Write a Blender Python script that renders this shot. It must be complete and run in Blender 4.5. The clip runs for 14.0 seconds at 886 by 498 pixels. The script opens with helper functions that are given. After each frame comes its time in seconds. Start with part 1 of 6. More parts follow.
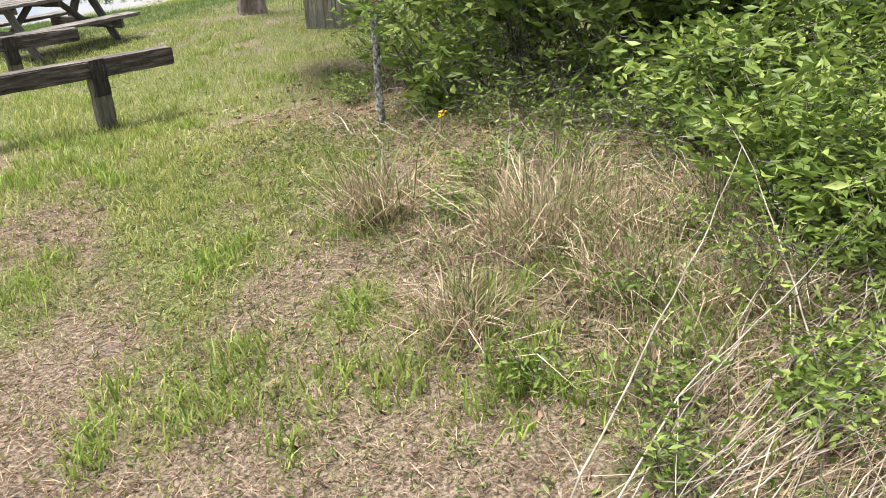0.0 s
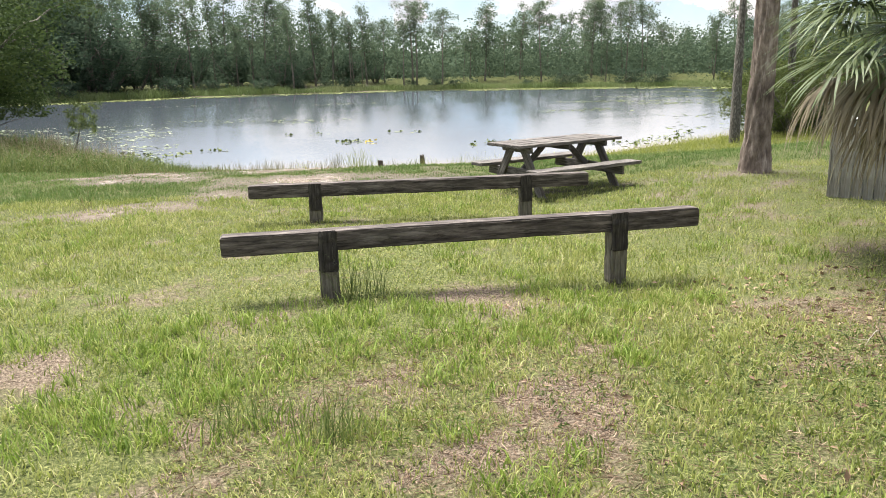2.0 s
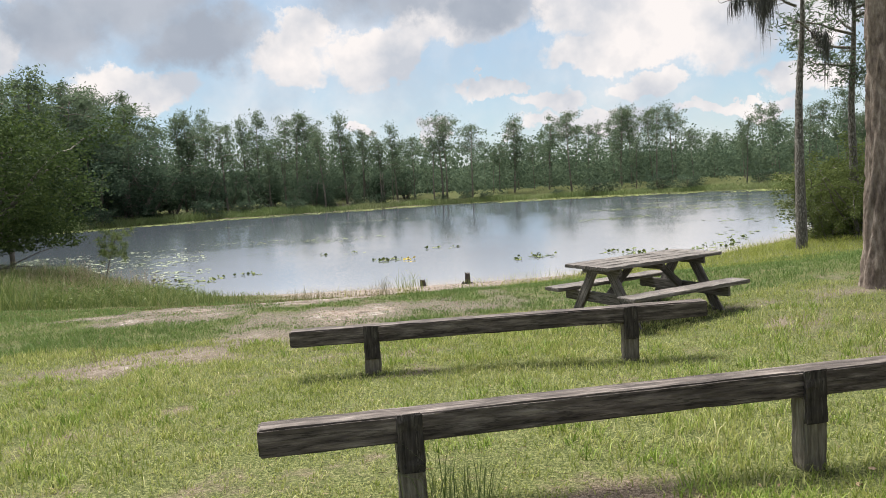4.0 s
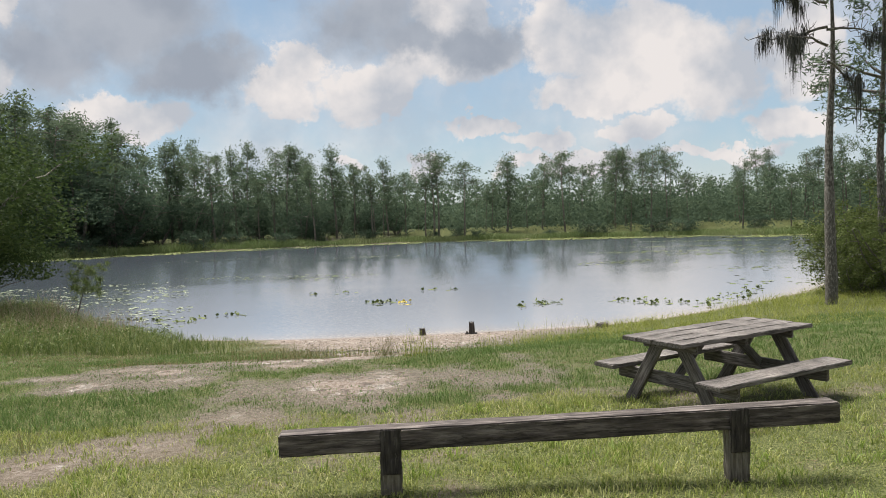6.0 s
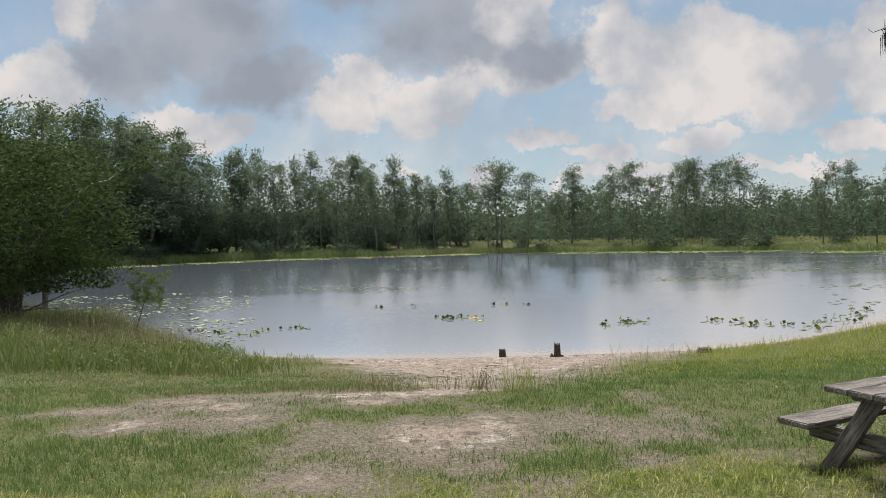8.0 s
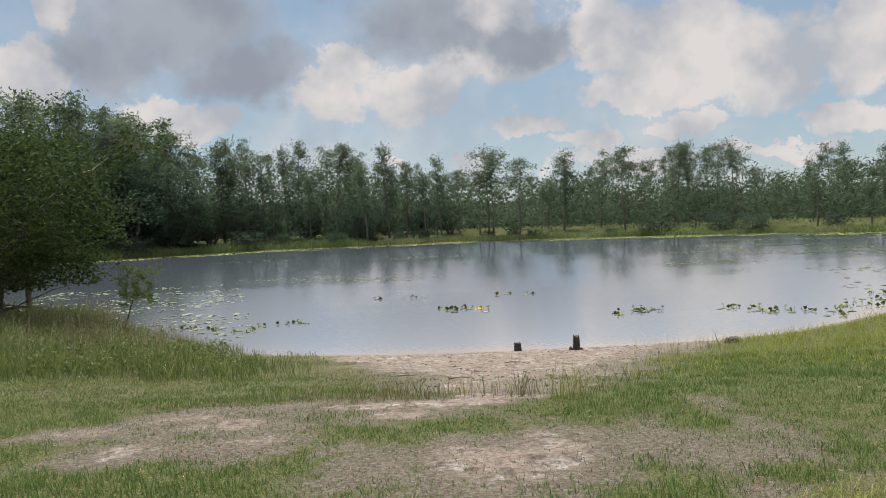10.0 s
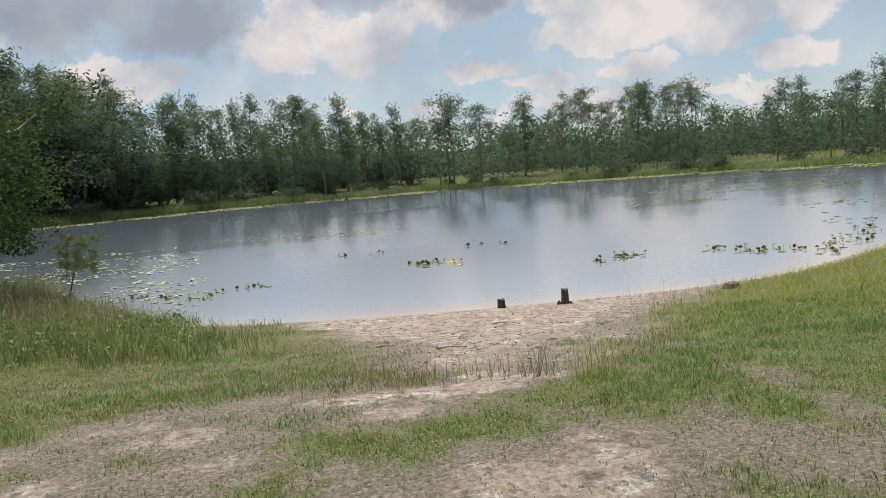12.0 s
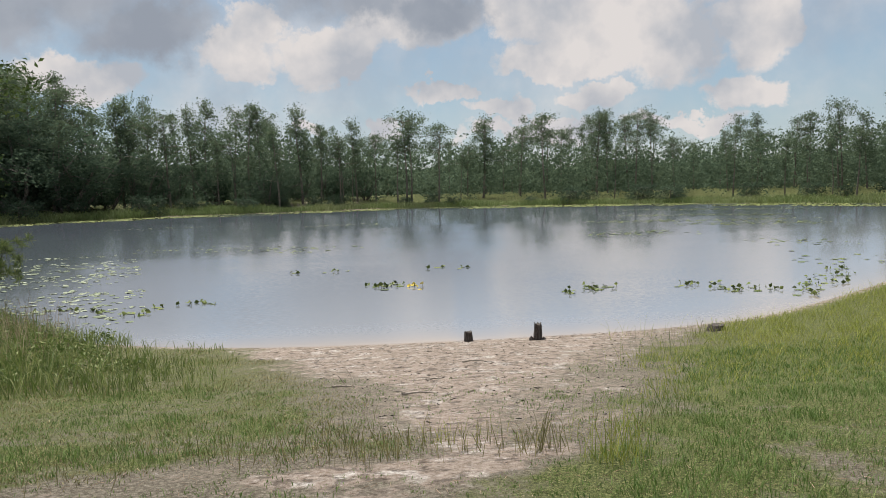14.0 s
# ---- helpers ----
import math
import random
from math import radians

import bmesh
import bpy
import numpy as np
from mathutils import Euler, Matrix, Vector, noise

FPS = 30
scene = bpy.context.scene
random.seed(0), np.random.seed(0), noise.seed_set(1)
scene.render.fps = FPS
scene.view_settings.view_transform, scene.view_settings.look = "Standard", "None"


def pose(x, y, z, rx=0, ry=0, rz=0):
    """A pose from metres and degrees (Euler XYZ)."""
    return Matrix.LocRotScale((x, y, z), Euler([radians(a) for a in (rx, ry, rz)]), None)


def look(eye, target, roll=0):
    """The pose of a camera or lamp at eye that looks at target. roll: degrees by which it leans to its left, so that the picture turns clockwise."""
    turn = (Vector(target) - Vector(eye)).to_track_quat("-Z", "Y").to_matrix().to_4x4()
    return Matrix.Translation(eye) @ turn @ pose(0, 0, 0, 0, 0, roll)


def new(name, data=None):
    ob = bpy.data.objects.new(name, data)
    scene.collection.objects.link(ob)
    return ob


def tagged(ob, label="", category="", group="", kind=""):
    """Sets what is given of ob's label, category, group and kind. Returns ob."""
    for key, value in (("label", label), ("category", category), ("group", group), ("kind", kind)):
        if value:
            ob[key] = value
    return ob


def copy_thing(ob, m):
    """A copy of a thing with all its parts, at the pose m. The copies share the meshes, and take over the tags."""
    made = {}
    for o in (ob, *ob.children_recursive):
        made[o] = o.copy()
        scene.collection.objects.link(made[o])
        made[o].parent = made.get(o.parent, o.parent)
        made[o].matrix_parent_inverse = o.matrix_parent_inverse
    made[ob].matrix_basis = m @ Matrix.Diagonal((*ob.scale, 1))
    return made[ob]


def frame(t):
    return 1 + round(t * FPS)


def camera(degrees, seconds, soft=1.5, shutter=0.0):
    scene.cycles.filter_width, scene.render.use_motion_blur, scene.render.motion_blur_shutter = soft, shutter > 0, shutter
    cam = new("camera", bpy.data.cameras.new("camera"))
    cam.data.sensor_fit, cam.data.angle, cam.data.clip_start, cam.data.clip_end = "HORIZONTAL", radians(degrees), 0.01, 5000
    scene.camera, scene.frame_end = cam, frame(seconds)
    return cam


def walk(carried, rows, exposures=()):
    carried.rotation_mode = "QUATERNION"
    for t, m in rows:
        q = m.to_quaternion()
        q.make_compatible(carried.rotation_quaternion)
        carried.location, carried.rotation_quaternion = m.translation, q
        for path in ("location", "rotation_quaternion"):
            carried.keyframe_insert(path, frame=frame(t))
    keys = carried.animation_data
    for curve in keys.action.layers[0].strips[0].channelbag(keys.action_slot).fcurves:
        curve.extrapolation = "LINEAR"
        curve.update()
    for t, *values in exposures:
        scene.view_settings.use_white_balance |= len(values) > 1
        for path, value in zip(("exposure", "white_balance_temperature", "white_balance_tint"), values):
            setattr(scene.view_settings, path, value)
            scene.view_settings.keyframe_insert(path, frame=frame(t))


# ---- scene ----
cam = camera(58.8, 14.0, soft=0.9)
PATH = [
    (0, (0.245, -1.89, 1.802), (1.48, -0.55, 0.978), -3.3),
    (0.5, (0.249, -1.651, 1.798), (1.27, -0.126, 1.003), -1.9),
    (1, (0.234, -1.347, 1.804), (0.984, 0.359, 1.079), -1.0),
    (1.5, (0.176, -1.04, 1.809), (0.715, 0.796, 1.228), -1.3),
    (2, (0.112, -0.683, 1.83), (0.511, 1.225, 1.381), -1.5),
    (2.5, (0.088, -0.255, 1.85), (0.328, 1.695, 1.478), -1.1),
    (3, (0.011, 0.162, 1.83), (0.195, 2.132, 1.54), -1.9),
    (3.5, (-0.026, 0.645, 1.855), (0.251, 2.614, 1.639), -3.6),
    (3.7, (-0.017, 0.84, 1.849), (0.301, 2.805, 1.657), -4.0),
    (5.8, (-0.073, 2.88, 1.986), (0.332, 4.836, 1.876), -2.6),
    (6, (-0.087, 3.089, 1.99), (0.293, 5.051, 1.913), -2.1),
    (6.5, (-0.152, 3.502, 2.022), (0.158, 5.478, 2.011), -0.6),
    (7, (-0.21, 4.016, 1.981), (0.055, 5.998, 1.972), -1.1),
    (7.5, (-0.32, 4.459, 1.987), (-0.074, 6.444, 1.956), -1.7),
    (7.7, (-0.331, 4.686, 1.981), (-0.097, 6.672, 1.944), -1.5),
    (9.8, (-0.658, 6.123, 1.967), (-0.383, 8.103, 1.9), -1.8),
    (10, (-0.71, 6.267, 1.965), (-0.446, 8.248, 1.891), -2.4),
    (10.5, (-0.746, 6.738, 1.952), (-0.495, 8.719, 1.833), -2.1),
    (11, (-0.811, 7.116, 1.918), (-0.581, 9.095, 1.746), -2.5),
    (11.5, (-0.842, 7.481, 1.931), (-0.565, 9.449, 1.709), -4.1),
    (12, (-0.789, 7.949, 1.944), (-0.433, 9.906, 1.737), -4.7),
    (12.5, (-0.804, 8.263, 1.939), (-0.336, 10.198, 1.749), -3.6),
    (13, (-0.734, 8.733, 1.941), (-0.204, 10.656, 1.785), -1.8),
    (13.5, (-0.732, 9.121, 1.95), (-0.227, 11.051, 1.813), -1.3),
    (14, (-0.758, 9.443, 1.944), (-0.281, 11.378, 1.778), -1.7),
]
walk(cam, [(t, look(eye, target, roll)) for t, eye, target, roll in PATH], [(0, 1.54), (1, 1.54), (1.5, 1.54), (2, 1.52), (2.5, 1.44), (3, 1.28), (3.7, 1.16), (6, 0.90), (10, 0.70), (11.5, 0.88), (12.5, 0.74), (14, 0.72)])

# ---- world, sun, exposure ----
SUN_EL, SUN_AZ = 68.0, -20.0          # the sun stands over the lake, a little to the left, behind thin cloud


def build_world():
    """Blue Nishita sky with heaped summer clouds, given as soft ovals (azimuth, elevation, half width, half height) in degrees."""
    world = bpy.data.worlds.new("sky")
    scene.world = world
    world.use_nodes = True
    nt = world.node_tree
    nt.nodes.clear()

    def node(kind, **props):
        n = nt.nodes.new(kind)
        for key, value in props.items():
            setattr(n, key, value)
        return n

    def math_node(op, a, b=None, c=None, clamp=False):
        n = node("ShaderNodeMath", operation=op, use_clamp=clamp)
        for k, v in enumerate((a, b, c)):
            if v is None:
                continue
            if isinstance(v, (int, float)):
                n.inputs[k].default_value = v
            else:
                nt.links.new(v, n.inputs[k])
        return n.outputs[0]

    coords = node("ShaderNodeTexCoord").outputs["Generated"]
    xyz = node("ShaderNodeSeparateXYZ")
    nt.links.new(coords, xyz.inputs[0])
    az = math_node("MULTIPLY", math_node("ARCTAN2", xyz.outputs[0], xyz.outputs[1]), 57.2958)
    el = math_node("MULTIPLY", math_node("ARCSINE", xyz.outputs[2]), 57.2958)
    place = node("ShaderNodeCombineXYZ")
    nt.links.new(az, place.inputs[0])
    nt.links.new(el, place.inputs[1])

    def noise_at(scale, detail, rough, out="Fac"):
        n = node("ShaderNodeTexNoise")
        n.inputs["Scale"].default_value, n.inputs["Detail"].default_value, n.inputs["Roughness"].default_value = scale, detail, rough
        nt.links.new(coords, n.inputs["Vector"])
        return n.outputs[out]

    billow = noise_at(13.0, 9.0, 0.62, "Color")
    shifted = node("ShaderNodeVectorMath", operation="MULTIPLY_ADD")
    nt.links.new(billow, shifted.inputs[0])
    shifted.inputs[1].default_value = (9.0, 6.5, 0)
    nt.links.new(place.outputs[0], shifted.inputs[2])

    def ovals(rows):
        low = None
        for a, e, w, h in rows:
            n = node("ShaderNodeVectorMath", operation="MULTIPLY_ADD")
            nt.links.new(shifted.outputs[0], n.inputs[0])
            n.inputs[1].default_value = (1 / w, 1 / h, 0)
            n.inputs[2].default_value = (-(a + 4.5) / w, -(e + 3.25) / h, 0)
            d = node("ShaderNodeVectorMath", operation="LENGTH")
            nt.links.new(n.outputs[0], d.inputs[0])
            low = d.outputs["Value"] if low is None else math_node("SMOOTH_MIN", low, d.outputs["Value"], 0.25)
        return low

    def cover(low, near, far):
        n = node("ShaderNodeMapRange", interpolation_type="SMOOTHSTEP")
        nt.links.new(low, n.inputs["Value"])
        n.inputs["From Min"].default_value, n.inputs["From Max"].default_value = near, far
        n.inputs["To Min"].default_value, n.inputs["To Max"].default_value = 1, 0
        return n.outputs[0]

    white = ovals(WHITE_CLOUDS)
    grey = ovals(GREY_CLOUDS)
    # the rest of the sky, round and above: broken cloud of the same kind
    apart = math_node("MAXIMUM", math_node("MULTIPLY", math_node("ABSOLUTE", math_node("SUBTRACT", az, 8.0)), 1 / 34.0), math_node("MULTIPLY", el, 1 / 21.0))
    apart = cover(apart, 1.25, 0.95)
    rest = cover(noise_at(3.2, 7.0, 0.6), 0.60, 0.42)
    rest = math_node("MULTIPLY", rest, apart)
    wisps = math_node("MULTIPLY", cover(noise_at(5.0, 6.0, 0.6), 0.72, 0.36), 0.62)
    white_cover = math_node("MAXIMUM", math_node("MAXIMUM", cover(white, 0.78, 1.13), rest), wisps, clamp=True)
    grey_cover = math_node("MULTIPLY", cover(grey, 0.40, 1.25), math_node("SUBTRACT", 1.0, apart), clamp=True)

    sky = node("ShaderNodeTexSky", sky_type="NISHITA", sun_disc=False, sun_elevation=radians(SUN_EL), sun_rotation=radians(SUN_AZ))
    sky.air_density, sky.dust_density = 1.0, 0.2
    blue = node("ShaderNodeMix", data_type="RGBA", blend_type="MULTIPLY")
    blue.inputs["Factor"].default_value = 1
    nt.links.new(sky.outputs[0], blue.inputs["A"])
    blue.inputs["B"].default_value = (SKY * 1.02, SKY * 1.0, SKY * 0.92, 1)

    body = node("ShaderNodeMapRange")
    nt.links.new(noise_at(14.0, 6.0, 0.5), body.inputs["Value"])
    body.inputs["From Min"].default_value, body.inputs["From Max"].default_value = 0.36, 0.62

    def mix(a, b, fac):
        n = node("ShaderNodeMix", data_type="RGBA")
        for k, v in (("A", a), ("B", b), ("Factor", fac)):
            if isinstance(v, (tuple, float)):
                n.inputs[k].default_value = v
            else:
                nt.links.new(v, n.inputs[k])
        return n.outputs["Result"]

    lit = mix(CLOUD_SHADE, CLOUD_LIT, body.outputs[0])
    dull = mix(CLOUD_DARK, CLOUD_SHADE, math_node("MULTIPLY", body.outputs[0], 0.55))
    clear = mix(blue.outputs["Result"], (0.20, 0.27, 0.36, 1), 0.55)
    both = mix(clear, lit, white_cover)
    both = mix(both, dull, grey_cover)
    back = node("ShaderNodeBackground")
    nt.links.new(both, back.inputs["Color"])
    out = node("ShaderNodeOutputWorld")
    nt.links.new(back.outputs[0], out.inputs["Surface"])


SKY = 0.062
CLOUD_LIT, CLOUD_SHADE, CLOUD_DARK = (0.45, 0.425, 0.415, 1), (0.275, 0.29, 0.32, 1), (0.185, 0.205, 0.240, 1)
WHITE_CLOUDS = [
    (-19.8, 10.2, 3.4, 2.2), (-17.8, 14.8, 1.8, 2.6), (-10.5, 7.6, 5.5, 1.5), (1.8, 11.6, 3.0, 2.0), (0.0, 9.2, 3.6, 1.7), (6.4, 9.2, 3.6, 2.2),
    (12.8, 14.6, 3.0, 3.4), (11.5, 11.5, 4.5, 2.4), (19.5, 12.6, 3.6, 3.2), (25.0, 11.5, 5.0, 3.4), (30.0, 9.6, 4.0, 3.4), (23.0, 8.4, 5.0, 1.5),
    (25.4, 5.8, 2.6, 1.2), (14.8, 6.5, 2.4, 0.7), (4.2, 4.8, 1.5, 0.7), (10.3, 4.2, 1.4, 1.0), (18.6, 5.2, 2.6, 0.9), (35.0, 5.8, 2.6, 1.4),
    (36.0, 10.5, 2.8, 3.4), (20.5, 3.6, 5.0, 0.7), (31.0, 3.9, 4.0, 0.6),
]
GREY_CLOUDS = [
    (-10.5, 14.2, 6.8, 4.2), (-6.0, 11.0, 4.6, 2.3), (-14.5, 11.6, 3.6, 3.0), (6.8, 15.0, 5.2, 3.4), (14.0, 12.2, 3.2, 2.2),
    (3.0, 18.0, 12.0, 2.2), (9.5, 12.8, 3.6, 1.6), (-9.0, 18.0, 9.0, 2.4),
]
build_world()

sun = new("sun", bpy.data.lights.new("sun", "SUN"))
sun.data.energy, sun.data.angle, sun.data.color = 4.6, radians(32), (1.0, 0.96, 0.88)
sun.matrix_basis = look((0, 0, 30), (-30 * math.sin(radians(SUN_AZ)) / math.tan(radians(SUN_EL)), -30 * math.cos(radians(SUN_AZ)) / math.tan(radians(SUN_EL)), 0))


# ---- materials ----
def material(name, colors, scale=8.0, stretch=(1, 1, 1), rough=0.8, bump=0.3, fine=60.0, island=0.0, through_light=0.0, large=0.0, spec=0.3, spread=(0.3, 0.7), bump_far=0.01, cracks=0.0):
    """A surface whose colours follow grain noise, a larger stain noise and, for leaves, each piece's own chance."""
    m = bpy.data.materials.new(name)
    m.use_nodes = True
    nt = m.node_tree
    nodes, links = nt.nodes, nt.links
    shader = nodes["Principled BSDF"]
    coords = nodes.new("ShaderNodeTexCoord").outputs["Object"]
    mapping = nodes.new("ShaderNodeMapping")
    mapping.inputs["Scale"].default_value = stretch
    links.new(coords, mapping.inputs["Vector"])
    grain = nodes.new("ShaderNodeTexNoise")
    grain.inputs["Scale"].default_value, grain.inputs["Detail"].default_value, grain.inputs["Roughness"].default_value = scale, 8, 0.65
    links.new(mapping.outputs[0], grain.inputs["Vector"])
    value = grain.outputs["Fac"]
    if island:
        piece = nodes.new("ShaderNodeNewGeometry").outputs["Random Per Island"]
        mixed = nodes.new("ShaderNodeMix")
        mixed.inputs["Factor"].default_value = island
        spreader = nodes.new("ShaderNodeMapRange")
        links.new(piece, spreader.inputs["Value"])
        spreader.inputs["To Min"].default_value, spreader.inputs["To Max"].default_value = spread
        links.new(value, mixed.inputs["A"])
        links.new(spreader.outputs[0], mixed.inputs["B"])
        value = mixed.outputs["Result"]
    ramp = nodes.new("ShaderNodeValToRGB")
    ramp.color_ramp.elements[0].position, ramp.color_ramp.elements[1].position = spread
    ramp.color_ramp.elements[0].color, ramp.color_ramp.elements[1].color = (*colors[0], 1), (*colors[-1], 1)
    for k, c in enumerate(colors[1:-1], 1):
        e = ramp.color_ramp.elements.new(spread[0] + (spread[1] - spread[0]) * k / (len(colors) - 1))
        e.color = (*c, 1)
    links.new(value, ramp.inputs["Fac"])
    color = ramp.outputs["Color"]
    if large:
        stain = nodes.new("ShaderNodeTexNoise")
        stain.inputs["Scale"].default_value, stain.inputs["Detail"].default_value = large, 4
        links.new(coords, stain.inputs["Vector"])
        shade = nodes.new("ShaderNodeMapRange")
        links.new(stain.outputs["Fac"], shade.inputs["Value"])
        shade.inputs["From Min"].default_value, shade.inputs["From Max"].default_value = 0.3, 0.7
        shade.inputs["To Min"].default_value, shade.inputs["To Max"].default_value = 0.55, 1.3
        times = nodes.new("ShaderNodeVectorMath")
        times.operation = "SCALE"
        links.new(color, times.inputs[0])
        links.new(shade.outputs[0], times.inputs["Scale"])
        color = times.outputs[0]
    if cracks:
        # long drying cracks and dark rot along the grain
        along = nodes.new("ShaderNodeMapping")
        along.inputs["Scale"].default_value = (0.45, 7, 7)
        links.new(coords, along.inputs["Vector"])
        split = nodes.new("ShaderNodeTexNoise")
        split.inputs["Scale"].default_value, split.inputs["Detail"].default_value, split.inputs["Roughness"].default_value = 2.2, 5, 0.6
        links.new(along.outputs[0], split.inputs["Vector"])
        band = nodes.new("ShaderNodeMath")
        band.operation = "SUBTRACT"
        links.new(split.outputs["Fac"], band.inputs[0])
        band.inputs[1].default_value = 0.5
        off = nodes.new("ShaderNodeMath")
        off.operation = "ABSOLUTE"
        links.new(band.outputs[0], off.inputs[0])
        line = nodes.new("ShaderNodeMapRange")
        links.new(off.outputs[0], line.inputs["Value"])
        line.inputs["From Min"].default_value, line.inputs["From Max"].default_value = 0.004, 0.022
        line.inputs["To Min"].default_value, line.inputs["To Max"].default_value = 1 - cracks, 1.0
        cut = nodes.new("ShaderNodeVectorMath")
        cut.operation = "SCALE"
        links.new(color, cut.inputs[0])
        links.new(line.outputs[0], cut.inputs["Scale"])
        color = cut.outputs[0]
    links.new(color, shader.inputs["Base Color"])
    shader.inputs["Roughness"].default_value = rough
    shader.inputs["Specular IOR Level"].default_value = spec
    if bump:
        tiny = nodes.new("ShaderNodeTexNoise")
        tiny.inputs["Scale"].default_value, tiny.inputs["Detail"].default_value = fine, 6
        links.new(mapping.outputs[0], tiny.inputs["Vector"])
        relief = nodes.new("ShaderNodeBump")
        relief.inputs["Strength"].default_value, relief.inputs["Distance"].default_value = bump, bump_far
        links.new(tiny.outputs["Fac"], relief.inputs["Height"])
        links.new(relief.outputs[0], shader.inputs["Normal"])
    if through_light:
        leafy = nodes.new("ShaderNodeBsdfTranslucent")
        links.new(color, leafy.inputs["Color"])
        both = nodes.new("ShaderNodeMixShader")
        both.inputs["Fac"].default_value = through_light
        links.new(shader.outputs[0], both.inputs[1])
        links.new(leafy.outputs[0], both.inputs[2])
        links.new(both.outputs[0], nodes["Material Output"].inputs["Surface"])
    return m


def ground_material():
    m = bpy.data.materials.new("lawn_soil")
    m.use_nodes = True
    nt = m.node_tree
    nodes, links = nt.nodes, nt.links
    shader = nodes["Principled BSDF"]
    coords = nodes.new("ShaderNodeTexCoord").outputs["Object"]
    mask = nodes.new("ShaderNodeAttribute")
    mask.attribute_name = "cover"
    parts = nodes.new("ShaderNodeSeparateColor")
    links.new(mask.outputs["Color"], parts.inputs[0])

    def noise_of(scale, detail=8, rough=0.65):
        n = nodes.new("ShaderNodeTexNoise")
        n.inputs["Scale"].default_value, n.inputs["Detail"].default_value, n.inputs["Roughness"].default_value = scale, detail, rough
        links.new(coords, n.inputs["Vector"])
        return n.outputs["Fac"]

    def ramp_of(value, stops):
        r = nodes.new("ShaderNodeValToRGB")
        while len(r.color_ramp.elements) < len(stops):
            r.color_ramp.elements.new(0.5)
        for e, (p, c) in zip(r.color_ramp.elements, stops):
            e.position, e.color = p, (*c, 1)
        links.new(value, r.inputs["Fac"])
        return r.outputs["Color"]

    def mix(a, b, fac):
        n = nodes.new("ShaderNodeMix")
        n.data_type = "RGBA"
        links.new(a, n.inputs["A"])
        links.new(b, n.inputs["B"])
        links.new(fac, n.inputs["Factor"])
        return n.outputs["Result"]

    def sharpen(value, noise_value, amount=0.55, low=0.38, high=0.62):
        a = nodes.new("ShaderNodeMath")
        a.operation = "MULTIPLY_ADD"
        links.new(noise_value, a.inputs[0])
        a.inputs[1].default_value = amount
        links.new(value, a.inputs[2])
        r = nodes.new("ShaderNodeMapRange")
        r.interpolation_type = "SMOOTHSTEP"
        links.new(a.outputs[0], r.inputs["Value"])
        r.inputs["From Min"].default_value, r.inputs["From Max"].default_value = low + amount / 2, high + amount / 2
        return r.outputs[0]

    thatch = ramp_of(noise_of(62, 8, 0.8), [(0.38, (0.038, 0.029, 0.022)), (0.49, (0.145, 0.108, 0.080)), (0.60, (0.35, 0.285, 0.22))])
    green = ramp_of(noise_of(48, 8, 0.8), [(0.38, (0.03, 0.04, 0.014)), (0.5, (0.095, 0.11, 0.038)), (0.62, (0.27, 0.27, 0.12))])
    sand = ramp_of(noise_of(20, 12, 0.78), [(0.36, (0.090, 0.068, 0.054)), (0.47, (0.19, 0.152, 0.126)), (0.66, (0.31, 0.265, 0.23))])
    tan = ramp_of(noise_of(30, 10, 0.75), [(0.36, (0.068, 0.057, 0.043)), (0.5, (0.172, 0.150, 0.116)), (0.64, (0.32, 0.285, 0.235))])
    thatch = mix(thatch, tan, parts.outputs[2])
    color = mix(thatch, green, sharpen(parts.outputs[0], noise_of(7, 8, 0.7)))
    # pale dried crusts, and scraps trodden in
    crust = nodes.new("ShaderNodeMapRange")
    crust.interpolation_type = "SMOOTHSTEP"
    links.new(noise_of(3.2, 9, 0.7), crust.inputs["Value"])
    crust.inputs["From Min"].default_value, crust.inputs["From Max"].default_value = 0.52, 0.62
    sand = mix(sand, ramp_of(noise_of(26, 8, 0.7), [(0.34, (0.14, 0.12, 0.105)), (0.5, (0.29, 0.26, 0.235)), (0.66, (0.46, 0.43, 0.40))]), crust.outputs[0])
    dry = color
    # footprints and trodden patches, darker than the sand around them
    marks = nodes.new("ShaderNodeMapRange")
    marks.interpolation_type = "SMOOTHSTEP"
    links.new(noise_of(6.5, 5, 0.65), marks.inputs["Value"])
    marks.inputs["From Min"].default_value, marks.inputs["From Max"].default_value = 0.36, 0.52
    marks.inputs["To Min"].default_value, marks.inputs["To Max"].default_value = 0.50, 1.10
    trod = nodes.new("ShaderNodeVectorMath")
    trod.operation = "SCALE"
    links.new(sand, trod.inputs[0])
    links.new(marks.outputs[0], trod.inputs["Scale"])
    sand = trod.outputs[0]
    # the soil colour gets darker on the bank towards the lake
    bank_tone = nodes.new("ShaderNodeMapRange")
    links.new(parts.outputs[2], bank_tone.inputs["Value"])
    bank_tone.inputs["To Min"].default_value, bank_tone.inputs["To Max"].default_value = 1.0, 0.72
    toned_soil = nodes.new("ShaderNodeVectorMath")
    toned_soil.operation = "SCALE"
    links.new(dry, toned_soil.inputs[0])
    links.new(bank_tone.outputs[0], toned_soil.inputs["Scale"])
    color = mix(toned_soil.outputs[0], sand, sharpen(parts.outputs[1], noise_of(8, 10, 0.75), 0.9, 0.36, 0.60))
    links.new(color, shader.inputs["Base Color"])
    shader.inputs["Roughness"].default_value = 0.95
    shader.inputs["Specular IOR Level"].default_value = 0.1
    relief = nodes.new("ShaderNodeBump")
